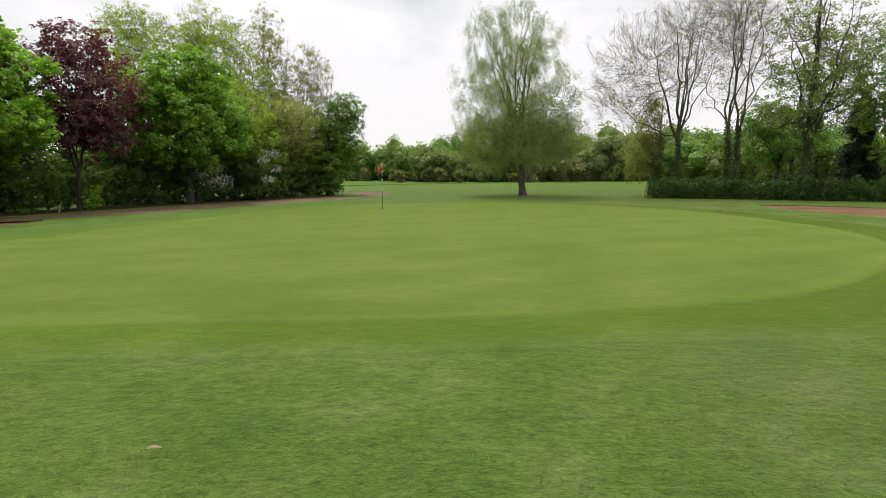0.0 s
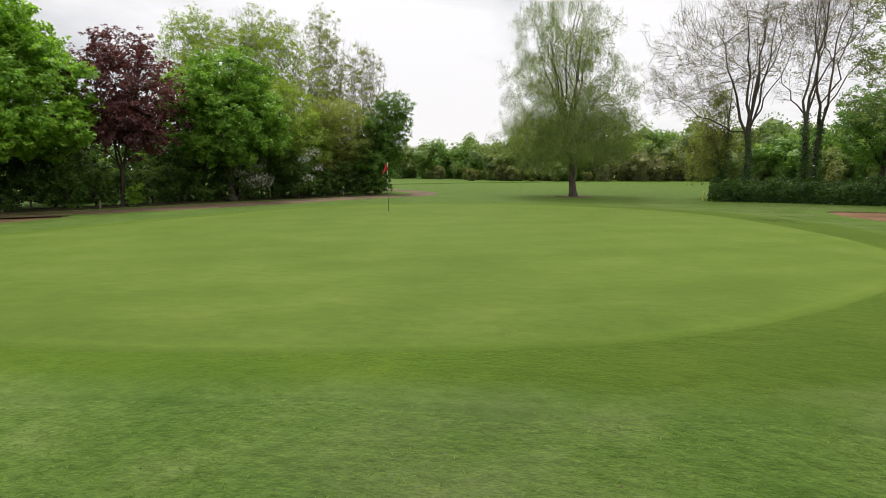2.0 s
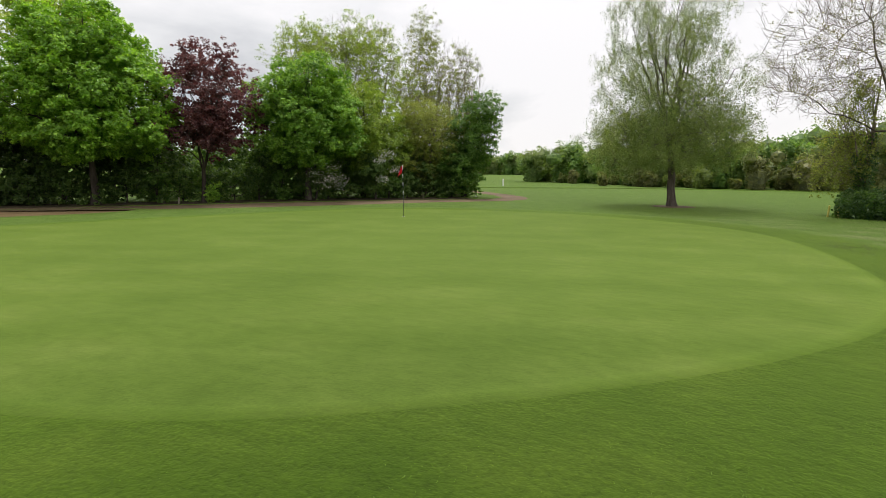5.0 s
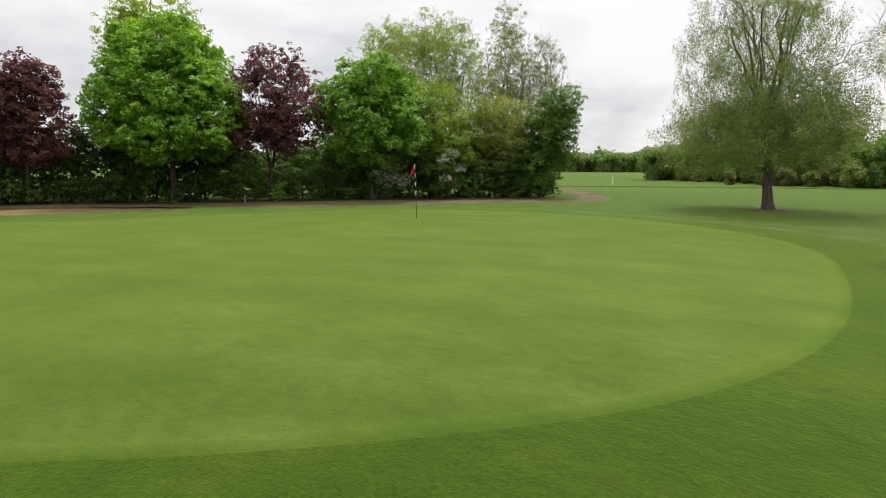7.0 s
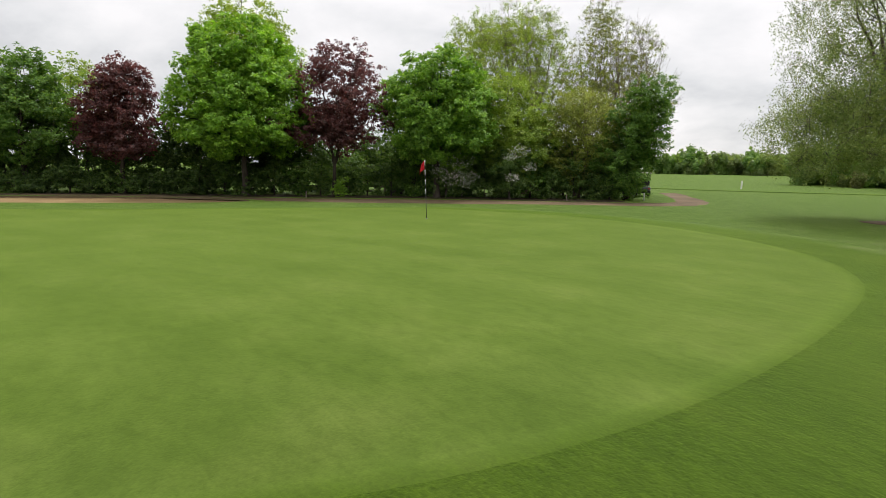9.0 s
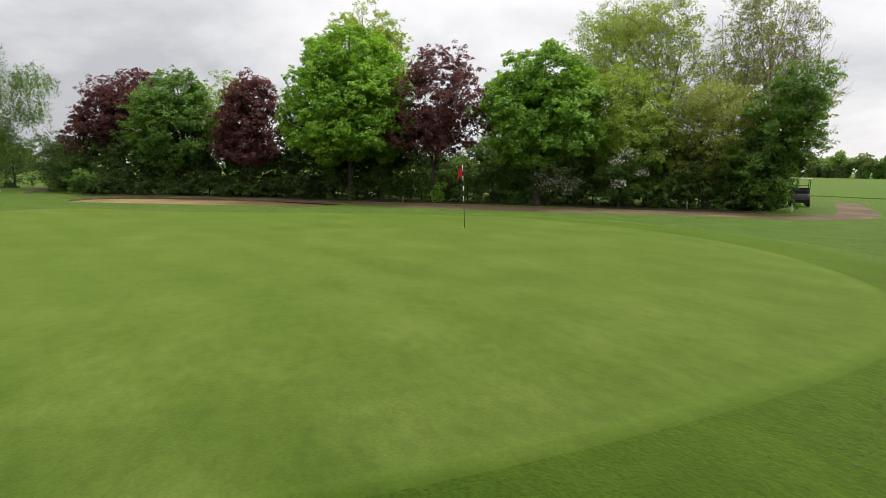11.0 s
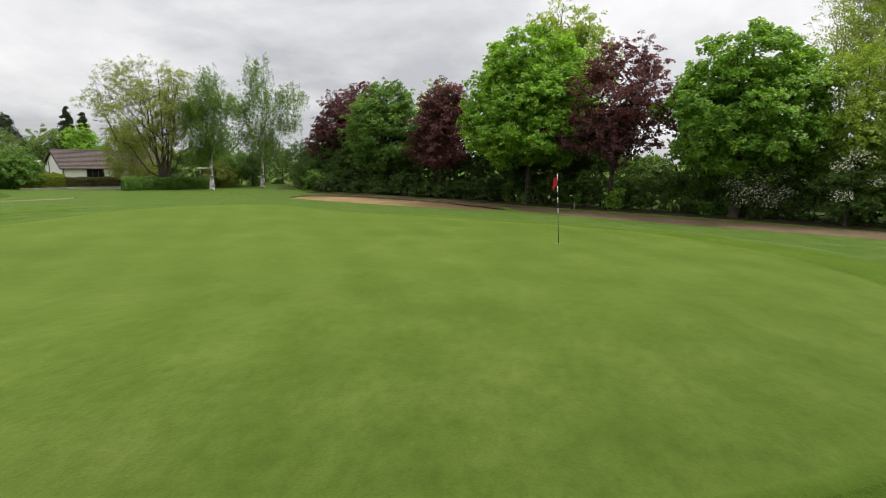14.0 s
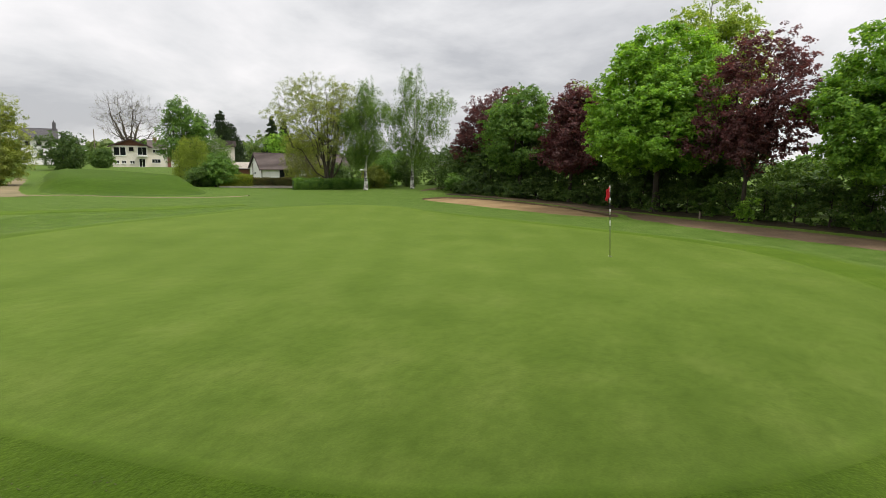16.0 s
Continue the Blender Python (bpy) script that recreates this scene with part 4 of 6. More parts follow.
for k, (p, n, d) in enumerate(along(HEDGE, 2.3)):
    if 25.4 < d < 28.8:
        continue
    r, h = R.uniform(1.7, 2.1), R.uniform(3.9, 5.0)
    q = p + n * (3.6 + R.uniform(-0.3, 0.6))
    # shade under the crowns is put into the leaf colour at this end
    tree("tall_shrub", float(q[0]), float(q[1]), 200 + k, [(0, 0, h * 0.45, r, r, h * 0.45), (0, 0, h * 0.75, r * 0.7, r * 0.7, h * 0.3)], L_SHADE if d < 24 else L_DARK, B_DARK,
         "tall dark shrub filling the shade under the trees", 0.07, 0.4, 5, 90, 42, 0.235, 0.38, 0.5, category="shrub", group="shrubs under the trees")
for k, (x, y, h) in enumerate(((-25.2, 32.4, 3.4), (-27.2, 35.8, 4.6), (-24.6, 37.6, 5.0), (-27.6, 24.0, 5.6), (-22.6, 38.6, 5.8))):
    tree("tall_shrub", x, y, 260 + k, [(0, 0, h * 0.45, 2.2, 2.2, h * 0.45), (0, 0, h * 0.75, 1.6, 1.6, h * 0.28)], L_DARK, B_DARK,
         "tall dark shrub filling the shade under the trees", 0.07, 0.4, 5, 100, 46, 0.23, 0.38, 0.5, category="shrub", group="shrubs under the trees")
for x, y, sd, bl in ((-13.6, 39.2, 301, [(1.3, -0.4, 3.2, 0.32), (0.9, -0.9, 2.8, 0.2), (1.2, 0.6, 2.2, 0.2), (1.2, -0.9, 1.5, 0.2)]),
                     (-16.3, 36.0, 302, [(1.1, -0.8, 2.5, 0.3), (1.3, 0.2, 2.2, 0.3), (1.0, 1.0, 2.5, 0.25), (1.4, -0.9, 1.3, 0.3), (1.6, 0.3, 1.1, 0.3), (1.0, -1.3, 1.9, 0.25), (1.5, 0.9, 1.5, 0.25), (1.6, -0.3, 1.6, 0.25)])):
    tree("hawthorn", x, y, sd, [(0, 0, 1.8, 1.5, 1.5, 1.5), (0.2, 0, 2.6, 1.1, 1.1, 0.9)], L_DARK, B_DARK, "dark hawthorn bush with sprays of white blossom", 0.08, 0.4, 5, 80, 54, 0.12, 0.3,
         0.6, category="shrub", blossom=bl)
tree("sapling", -19.0, 29.6, 303, [(0, 0, 0.8, 0.5, 0.5, 0.7)], L_BRIGHT, B_DARK, "bright green sapling at the foot of the purple tree", 0.02, 0.2, 3, 26, 40, 0.12, 0.18, category="shrub")

strip("shrub_litter", [tuple(p + n * 0.4) for p, n, d in along(HEDGE, 4.0)], [3.4] * len(along(HEDGE, 4.0)), M_LITTER, "dark leaf litter under the shrubs", 0.025, 0.3, "soil")

# ---- the single willow north of the green ----
tree("willow_tree", 5.55, 45.3, 36, [(-0.6, 0, 8.0, 5.1, 5.2, 4.0), (-1.0, 0, 11.8, 3.7, 3.7, 3.1), (-2.4, -0.8, 4.2, 3.7, 4.0, 2.0), (1.9, 0.2, 4.6, 3.1, 3.6, 2.0), (0.0, -1.0, 4.2, 4.4, 4.6, 1.7), (2.6, -1.6, 4.8, 2.6, 2.6, 1.8), (-3.2, 1.0, 4.8, 2.6, 2.6, 1.8), (-0.4, 0.8, 5.0, 4.6, 4.6, 1.8), (-0.2, -0.4, 6.2, 4.4, 4.4, 1.8)], L_WILLOW, B_WILLOW,
     "spreading willow with thin grey-green leaves standing on the fairway", 0.27, 4.6, 20, 1180, 96, 0.118, 0.42, 0.1, 0.5, 0.36, (-1.6, 0.0), 1, 6, flat=0.9, hang=0.22, shell=0.36, spray=3, clump=0.36)

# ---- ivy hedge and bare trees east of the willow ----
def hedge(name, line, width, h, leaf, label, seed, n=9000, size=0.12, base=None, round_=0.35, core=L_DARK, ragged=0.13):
    n, size = n * 2, size * 0.76
    rng = np.random.default_rng(seed)
    line = np.array(line, float)
    c = line.mean(0)
    ob = thing(name, pose(c[0], c[1], 0), label, "hedge")
    seg = np.diff(line, axis=0)
    ln = np.hypot(seg[:, 0], seg[:, 1])
    i = rng.choice(len(ln), n, p=ln / ln.sum())
    t = rng.uniform(0, 1, n)
    nor = np.stack([-seg[:, 1], seg[:, 0]], 1) / ln[:, None]
    # leaves crowd to the two faces and the top
    face = rng.choice(3, n, p=[0.38, 0.24, 0.38])
    a = np.where(face == 0, -1, np.where(face == 1, 1, rng.uniform(-1, 1, n)))
    b = np.where(face == 2, 1, rng.uniform(0.02, 1, n))
    a = a * (1 - round_ * np.clip(b - 0.6, 0, 1)) + rng.normal(size=n) * (0.06 + 0.4 * ragged)
    p = line[i] + seg[i] * t[:, None] + nor[i] * (a * width / 2)[:, None]
    bump = np.array([ragged * noise.noise((q[0] * 0.9, q[1] * 0.9, seed)) + 0.6 * ragged * noise.noise((q[0] * 2.7, q[1] * 2.7, seed)) for q in p])
    zb = height(p[:, 0], p[:, 1])
    z = zb + np.maximum(0.04, b * h * (1 + bump) + rng.normal(size=n) * 0.05)
    cen = np.stack([p[:, 0] - c[0], p[:, 1] - c[1], z], 1)
    child("foliage", quad_mesh("foliage", leaf_quads(rng, cen, size, 0.4), leaf), ob)
    # solid block added in the core leaf colour, filling the hedge behind its leaves
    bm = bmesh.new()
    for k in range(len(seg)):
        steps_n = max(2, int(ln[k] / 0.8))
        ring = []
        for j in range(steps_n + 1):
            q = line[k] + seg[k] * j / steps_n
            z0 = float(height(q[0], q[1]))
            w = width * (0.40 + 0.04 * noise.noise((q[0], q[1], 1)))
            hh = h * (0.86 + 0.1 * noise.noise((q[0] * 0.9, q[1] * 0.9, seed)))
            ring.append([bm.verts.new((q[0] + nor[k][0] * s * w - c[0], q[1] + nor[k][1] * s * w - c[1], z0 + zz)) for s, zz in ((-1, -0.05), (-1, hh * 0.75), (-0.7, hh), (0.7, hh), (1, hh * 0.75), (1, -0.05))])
        for r0, r1 in zip(ring, ring[1:]):
            for m in range(5):
                bm.faces.new((r0[m], r0[m + 1], r1[m + 1], r1[m]))
        bm.faces.new(ring[0]); bm.faces.new(ring[-1][::-1])
    part("solid_core", bm, core, ob)
    return ob


hedge("ivy_hedge", [(14.0, 41.0), (17.4, 39.7), (21.0, 37.2), (25.2, 34.6), (30.0, 31.5), (34.0, 28.5)], 1.5, 1.10, L_IVY, "low overgrown hedge of dark glossy ivy", 41, 20000, 0.17, ragged=0.55)


def ivy_on(ob, top, seed, n=2600, rad=0.2):
    """Ivy leaves that clothe the stems from the foot upward, thinner towards the top."""
    rng = np.random.default_rng(seed)
    me = next(c for c in ob.children if c.name.startswith("trunk")).data
    co = np.empty(len(me.vertices) * 3, np.float32)
    me.vertices.foreach_get("co", co)
    q = co.reshape(-1, 3)[np.array([tuple(p.vertices) for p in me.polygons])]
    girth = np.linalg.norm(q[:, 1] - q[:, 0], axis=1)
    q = q[(q[:, :, 2].min(1) < top) & (girth > 0.05)]
    area = np.linalg.norm(np.cross(q[:, 1] - q[:, 0], q[:, 3] - q[:, 0]), axis=1)
    pick = q[rng.choice(len(q), n, p=area / area.sum())]
    u, v = rng.uniform(0, 1, (2, n, 1))
    c = (pick[:, 0] * (1 - u) + pick[:, 1] * u) * (1 - v) + (pick[:, 3] * (1 - u) + pick[:, 2] * u) * v
    out = unit(np.cross(pick[:, 1] - pick[:, 0], pick[:, 3] - pick[:, 0]))
    f = np.clip(c[:, 2:] / top, 0, 1)
    keep = (rng.uniform(0, 1, n) > f[:, 0] ** 2) & (c[:, 2] < top)
    c = c + out * rad * (1.2 - 0.9 * f) * rng.uniform(0.1, 1.0, (n, 1)) + rng.normal(size=(n, 3)) * 0.05
    child("ivy", quad_mesh("ivy", leaf_quads(rng, c[keep], 0.125, 0.2, outward=out[keep] * 2), L_IVY), ob, "dark ivy climbing the trunk")


t1 = tree("bare_tree", 16.5, 42.6, 51, [(-2.6, -0.6, 9.5, 4.4, 3.6, 4.0), (0.5, 0, 12.5, 3.4, 3.2, 4.0), (-4.2, -0.8, 7.0, 2.8, 2.4, 1.6)], L_BARELEAF, B_STEM,
          "tall bare tree with ivy on its trunk and fine spring buds", 0.20, 3.6, 14, 560, 7, 0.11, 0.4, stems=1, split=5, shell=0.45, twig=0.015, top=15.5, spray=5, spray_len=1.1, twig_bark=B_TWIG)
ivy_on(t1, 4.6, 1, 4200)
t2 = tree("ivy_clad_tree", 15.2, 43.4, 52, [(-0.6, 0, 4.2, 1.7, 1.6, 3.0), (-0.4, 0, 6.8, 0.9, 0.9, 1.6), (-1.6, -0.4, 3.0, 1.6, 1.2, 1.6)], L_OLIVE, B_TWIG, "dull olive half-dead tree smothered in ivy", 0.16, 0.8, 10, 230, 26, 0.13, 0.3,
          hang=0.2, shell=0.5, spray=5)
ivy_on(t2, 6.0, 2, 5200, 0.45)
t3 = tree("bare_tree", 19.5, 40.8, 53, [(-0.6, 0, 10.5, 2.6, 2.6, 5.0), (0.8, 0.4, 13.0, 3.0, 3.0, 4.0)], L_BARELEAF, B_STEM,
          "twin-stemmed bare tree with ivy on both trunks", 0.26, 4.2, 8, 480, 7, 0.11, 0.4, stems=2, split=2, shell=0.45, twig=0.013, top=17.5, spray=5, spray_len=1.1, twig_bark=B_TWIG)
ivy_on(t3, 5.6, 3, 8000, 0.3)
t4 = tree("oak_tree", 23.4, 38.8, 54, [(0.5, 0, 7.0, 3.6, 3.4, 3.0), (0.6, 0.4, 11.0, 3.8, 3.6, 4.5), (2.4, 0.2, 8.0, 3.0, 3.0, 3.0)], L_WILLOW, B_STEM,
          "tall ivy-clad tree with loose olive young leaves", 0.24, 3.8, 12, 460, 30, 0.16, 0.42, stems=1, shell=0.45, twig=0.014, top=16.5, spray=6)
ivy_on(t4, 8.5, 5, 7500, 0.32)
tree("apple_tree", 30.4, 54.8, 55, [(0, 0, 4.8, 4.0, 3.8, 2.6), (-1.0, 0, 6.6, 2.6, 2.6, 2.0)], L_MID, B_DARK, "broad leafy tree standing behind the ivy hedge", 0.28, 1.6, 9, 300, 48, 0.22, 0.45)


def conifer(x, y, seed, h, w, label, leaf=L_CONIFER, tiers=16):
    rng = np.random.default_rng(seed)
    z0 = float(height(x, y))
    ob = thing("conifer", pose(x, y, z0 - 0.05), label, "tree")
    tub = Tubes()
    tub.add([(0, 0, 0), (0, 0, h * 0.5), (0.05, 0, h * 0.97)], [h * 0.022, h * 0.014, 0.01], 8)
    cen = []
    for k in range(tiers * 14):
        f = 1 - rng.uniform(0.0, 0.97) ** 0.62
        z = h * f
        r = w * 0.5 * (1.02 - f) ** 0.7 * rng.uniform(0.72, 1.1)
        a = rng.uniform(0, 2 * math.pi)
        tip = np.array([math.cos(a) * r, math.sin(a) * r, z - r * 0.22])
        tub.add(np.linspace((0, 0, z), tip, 3), [0.03, 0.02, 0.008], 4)
        m = rng.uniform(0.1, 1.0, 120)[:, None] ** 0.7
        cen.append(np.array([0, 0, z]) * (1 - m) + tip * m + rng.normal(size=(120, 3)) * np.array([0.20, 0.20, 0.15]) * (0.35 + 0.5 * r))
    child("trunk", tub.mesh("trunk", B_DARK), ob)
    child("crown", quad_mesh("crown", leaf_quads(rng, np.concatenate(cen), 0.20 * max(0.8, h / 9), 0.3, 0.2, 0.5, 0.3), leaf), ob)
    return ob


conifer(28.9, 41.8, 61, 7.6, 3.6, "dark blue-green spruce behind the ivy hedge")
tree("leafy_tree", 29.9, 38.2, 56, [(0, 0, 8.0, 3.2, 3.2, 4.4), (0, 0, 4.6, 2.8, 2.8, 3.0)], L_MID, B_GREY, "tall leafy tree behind the ivy hedge", 0.25, 2.0, 8, 280, 50, 0.2, 0.42)

# ---- birches and garden trees to the south-west ----
def birch(x, y, seed, lobes, label):
    return tree("birch_tree", x, y, seed, lobes, L_BIRCH, B_BIRCH, label, 0.16, 2.4, 12, 400, 46, 0.14, 0.34, 0.1, 0.4, 0.6, group="birches", hang=0.42, shell=0.36, twig_bark=B_DARK, clump=0.42)


birch(-35.2, 0.0, 71, [(0, 0, 6.4, 2.0, 2.0, 3.4), (-0.2, -0.3, 10.2, 1.3, 1.3, 2.2), (-1.0, 2.5, 8.6, 1.4, 1.7, 1.2), (-0.5, 2.4, 6.4, 1.3, 1.5, 1.1), (0.3, -1.9, 7.6, 1.2, 1.3, 1.3), (0.2, -1.5, 5.2, 1.3, 1.4, 1.1), (0.1, 0.6, 3.9, 1.8, 2.2, 1.4)], "white-barked birch with drooping green sprays")
birch(-29.8, -1.9, 72, [(0.1, 0, 5.8, 1.5, 1.5, 3.0), (-0.2, 0, 8.8, 1.1, 1.1, 1.7), (0.4, -1.2, 6.6, 1.1, 1.2, 1.2), (-0.2, 1.2, 7.4, 1.1, 1.2, 1.1), (0.2, 1.1, 4.6, 1.2, 1.3, 1.0), (0.2, -0.8, 3.6, 1.5, 1.6, 1.2)], "slim white-barked birch with fine leaves")
tree("multi_stem_tree", -30.2, -6.6, 73, [(1.0, -1.6, 6.6, 4.0, 4.2, 2.6), (1.0, -0.8, 8.8, 3.2, 3.6, 2.1), (0.4, -0.8, 4.6, 3.2, 3.4, 1.6), (-0.8, 1.8, 7.4, 2.6, 2.6, 2.6), (0.4, 1.2, 6.2, 2.6, 2.6, 3.2)], L_OLIVE, B_STEM,
     "spreading many-stemmed tree with pale leaves at its crown", 0.17, 1.0, 6, 460, 50, 0.135, 0.38, stems=5, shell=0.32, spray=3)
tree("garden_tree", -32.5, -11.3, 74, [(0, 0, 3.2, 2.6, 2.9, 2.3), (0, 0, 4.7, 2.0, 2.0, 1.2), (0, 0, 1.6, 2.1, 2.3, 1.4)], L_OLIVE, B_TWIG, "bushy yellow-olive tree before the bungalow", 0.12, 0.5, 8, 300, 54, 0.115, 0.34, 0.1, 0.7, category="tree", stems=2, hang=0.3, spray=2)
# the darker leaf copy paints shade into some shrubs behind the birches
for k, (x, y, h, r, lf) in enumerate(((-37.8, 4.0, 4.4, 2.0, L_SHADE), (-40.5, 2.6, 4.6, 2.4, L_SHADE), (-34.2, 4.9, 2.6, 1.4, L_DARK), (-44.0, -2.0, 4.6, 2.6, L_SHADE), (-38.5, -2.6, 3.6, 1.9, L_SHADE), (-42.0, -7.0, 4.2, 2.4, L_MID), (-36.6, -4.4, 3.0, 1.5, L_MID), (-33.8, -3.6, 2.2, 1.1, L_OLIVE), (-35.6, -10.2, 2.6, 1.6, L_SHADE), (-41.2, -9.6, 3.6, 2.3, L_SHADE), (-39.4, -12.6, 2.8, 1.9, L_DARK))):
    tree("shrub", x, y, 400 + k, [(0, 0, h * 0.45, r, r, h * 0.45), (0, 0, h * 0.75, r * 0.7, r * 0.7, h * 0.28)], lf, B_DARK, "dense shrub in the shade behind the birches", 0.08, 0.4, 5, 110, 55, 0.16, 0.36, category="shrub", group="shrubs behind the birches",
         blossom=[(1.2, -1.0, h * 0.55, 0.3), (1.4, -0.4, h * 0.4, 0.25)] if k == 0 else None)
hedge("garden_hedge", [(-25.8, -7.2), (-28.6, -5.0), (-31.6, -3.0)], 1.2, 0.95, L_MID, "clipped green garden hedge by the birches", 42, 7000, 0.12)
hedge("privet_hedge", [(-24.6, -15.2), (-26.7, -13.1)], 1.2, 1.12, L_PRIVET, "clipped golden privet hedge", 43, 5000, 0.12)
hedge("mixed_hedge", [(-26.7, -13.1), (-29.4, -10.0)], 1.1, 0.9, L_BROWN, "brownish clipped garden hedge", 44, 5000, 0.12)
for k, (x, y, h, r) in enumerate(((-23.5, -16.5, 2.1, 1.25), (-24.3, -15.5, 3.1, 1.4), (-25.0, -14.9, 2.9, 1.2), (-26.0, -16.6, 3.5, 1.6), (-24.2, -17.4, 1.8, 1.1))):
    tree("garden_shrub", x, y, 420 + k, [(0, 0, h * 0.45, r, r, h * 0.45), (0, 0, h * 0.78, r * 0.6, r * 0.6, h * 0.25)], L_MID if k in (1, 2) else L_DARK, B_DARK, "dense green garden shrub at the foot of the bank", 0.08, 0.3, 5, 90, 50, 0.17, 0.34, category="shrub", group="garden shrubs")
tree("weeping_tree", -27.2, -22.5, 430, [(0, 0.2, 3.0, 2.0, 2.0, 2.3), (0, 0.2, 4.4, 1.6, 1.6, 1.0)], L_WEEP, B_DARK, "weeping willow with hanging yellow-green strands", 0.12, 1.6, 9, 230, 80, 0.15, 0.20, 0, 2.4, 0.30, hang=1.3, category="tree", clump=0.3)
tree("garden_tree", -32.1, -30.4, 431, [(0, 0, 5.4, 2.6, 2.6, 2.9), (0.1, -0.1, 8.4, 1.4, 1.4, 2.0), (-1.4, 1.2, 6.4, 1.8, 1.8, 2.4)], L_MID, B_DARK, "dense green garden tree beside the house", 0.22, 1.8, 8, 300, 60, 0.18, 0.4)
tree("may_tree", -36.2, -29.6, 432, [(0, 0, 4.2, 2.0, 2.0, 2.0)], L_BIRCH, B_DARK, "may tree sprinkled with white blossom", 0.14, 1.2, 6, 150, 50, 0.16, 0.36, blossom=[(0.8, 0.8, 5.2, 0.55), (1.4, 0.2, 4.4, 0.6), (0.4, 1.5, 4.2, 0.55), (1.2, 1.2, 5.0, 0.5), (0.2, 0.4, 5.9, 0.4)])
conifer(-46.5, -44.1, 433, 9.8, 4.6, "dark green pointed garden cypress", tiers=20)
conifer(-69.1, -64.7, 434, 11.8, 8.0, "dark broad garden cypress", tiers=20)
conifer(-72.0, -65.0, 437, 9.6, 8.5, "dark spreading garden conifer", tiers=18)
conifer(-63.4, -45.5, 435, 10.2, 4.6, "dark fir behind the bungalow", tiers=18)
conifer(-64.9, -44.1, 441, 9.6, 4.4, "dark fir behind the bungalow", tiers=18)
tree("garden_tree", -62.6, -42.8, 436, [(0, 0, 4.4, 2.8, 2.8, 2.9)], L_BRIGHT, B_DARK, "bright green garden tree behind the bungalow", 0.2, 1.5, 6, 140, 45, 0.25, 0.45)
tree("far_tree", -88.0, -71.0, 438, [(0, 0, 5.2, 4.6, 4.6, 3.4)], L_WOOD, B_DARK, "distant round green tree beyond the gardens", 0.3, 1.5, 6, 160, 40, 0.4, 0.6)
tree("bare_tree", -85.0, -117.0, 439, [(0, 0, 13.2, 8.6, 8.6, 7.0)], L_BARELEAF, B_STEM, "large bare tree behind the houses", 0.85, 4.0, 14, 380, 2, 0.25, 0.6, split=4, shell=0.45, twig=0.03, spray=8, spray_len=1.6)
tree("leafy_tree", -10.9, -26.2, 440, [(0, 0, 3.4, 2.5, 2.5, 3.2), (0.3, -0.6, 1.6, 2.2, 2.2, 1.4), (0, 0, 5.9, 1.9, 1.9, 1.8)], L_OLIVE, B_DARK, "leafy olive tree beside the side path", 0.2, 0.8, 7, 300, 62, 0.18, 0.46)
for k, (x, y, h, r, lf) in enumerate(((-37.0, -63.0, 6.2, 3.7, L_SHADE), (-39.9, -66.0, 4.8, 2.4, L_DARK), (-50.0, -74.0, 3.8, 2.0, L_DARK))):
    tree("garden_shrub", x, y, 450 + k, [(0, 0, h * 0.48, r, r, h * 0.48)], lf, B_DARK, "big evergreen shrub in the garden", 0.1, 0.5, 5, 140, 42, 0.28, 0.5, category="shrub", group="far garden shrubs")


# ---- far woods ----
def woods(name, rows, label, seed, leaf=L_WOOD, size=0.32, per=1500):
    rng = np.random.default_rng(seed)
    cen, core = [], []
    u, v = np.meshgrid(np.linspace(0, 2 * math.pi, 9), np.linspace(-1, 1, 6))
    globe = np.stack([np.cos(u) * np.sqrt(1 - v ** 2), np.sin(u) * np.sqrt(1 - v ** 2), v], -1)
    for x0, y0, x1, y1, n, h0, h1, depth in rows:
        for k in range(n):
            f = (k + rng.uniform(0.1, 0.9)) / n
            x, y = x0 + (x1 - x0) * f + rng.normal() * depth, y0 + (y1 - y0) * f + rng.normal() * depth
            h = rng.uniform(h0, h1) * 0.88
            w = h * rng.uniform(0.32, 0.46)
            d = unit(rng.normal(size=(per, 3)))
            rad = rng.uniform(0.78, 1.08, (per, 1))
            sub = rng.integers(0, 7, per)
            off = rng.normal(size=(7, 3)) * np.array([w * 0.42, w * 0.42, h * 0.13])
            big = rng.uniform(0.36, 0.62, (7, 1)) * np.array([w, w, h * 0.42])
            low = rng.uniform(0, 1, per) < 0.36
            c = off[sub] + d * rad * big[sub] + np.array([x, y, h * 0.56])
            c[low] = (d * rng.uniform(0.95, 1.2, (per, 1)) * np.array([w * 0.62, w * 0.62, h * 0.36]) + np.array([x, y, h * 0.26]))[low]
            c = c[c[:, 2] > 0.15]
            c[:, 2] += height(c[:, 0], c[:, 1])
            cen.append(c)
            # a solid heart of inner growth down to the ground, under the leaves
            for q, (sx, sy, sz) in [((x, y, h * 0.24), (w * 0.52, w * 0.52, h * 0.33))] + [((x + o[0], y + o[1], h * 0.56 + o[2]), g * 0.70) for o, g in zip(off, big)]:
                g = globe * (1 + 0.12 * rng.normal(size=globe.shape[:2] + (1,))) * np.array([sx, sy, sz]) + np.array(q)
                g[:, -1] = g[:, 0]
                g[..., 2] = np.maximum(g[..., 2], -0.1)
                core.append(np.stack([g[:-1, :-1], g[:-1, 1:], g[1:, 1:], g[1:, :-1]], 2).reshape(-1, 4, 3))
    me = quad_mesh(name, np.concatenate([leaf_quads(rng, np.concatenate(cen), size, 0.5), np.concatenate(core)]), leaf)
    return tagged(new(name, me), label, "woodland", kind="stuff")


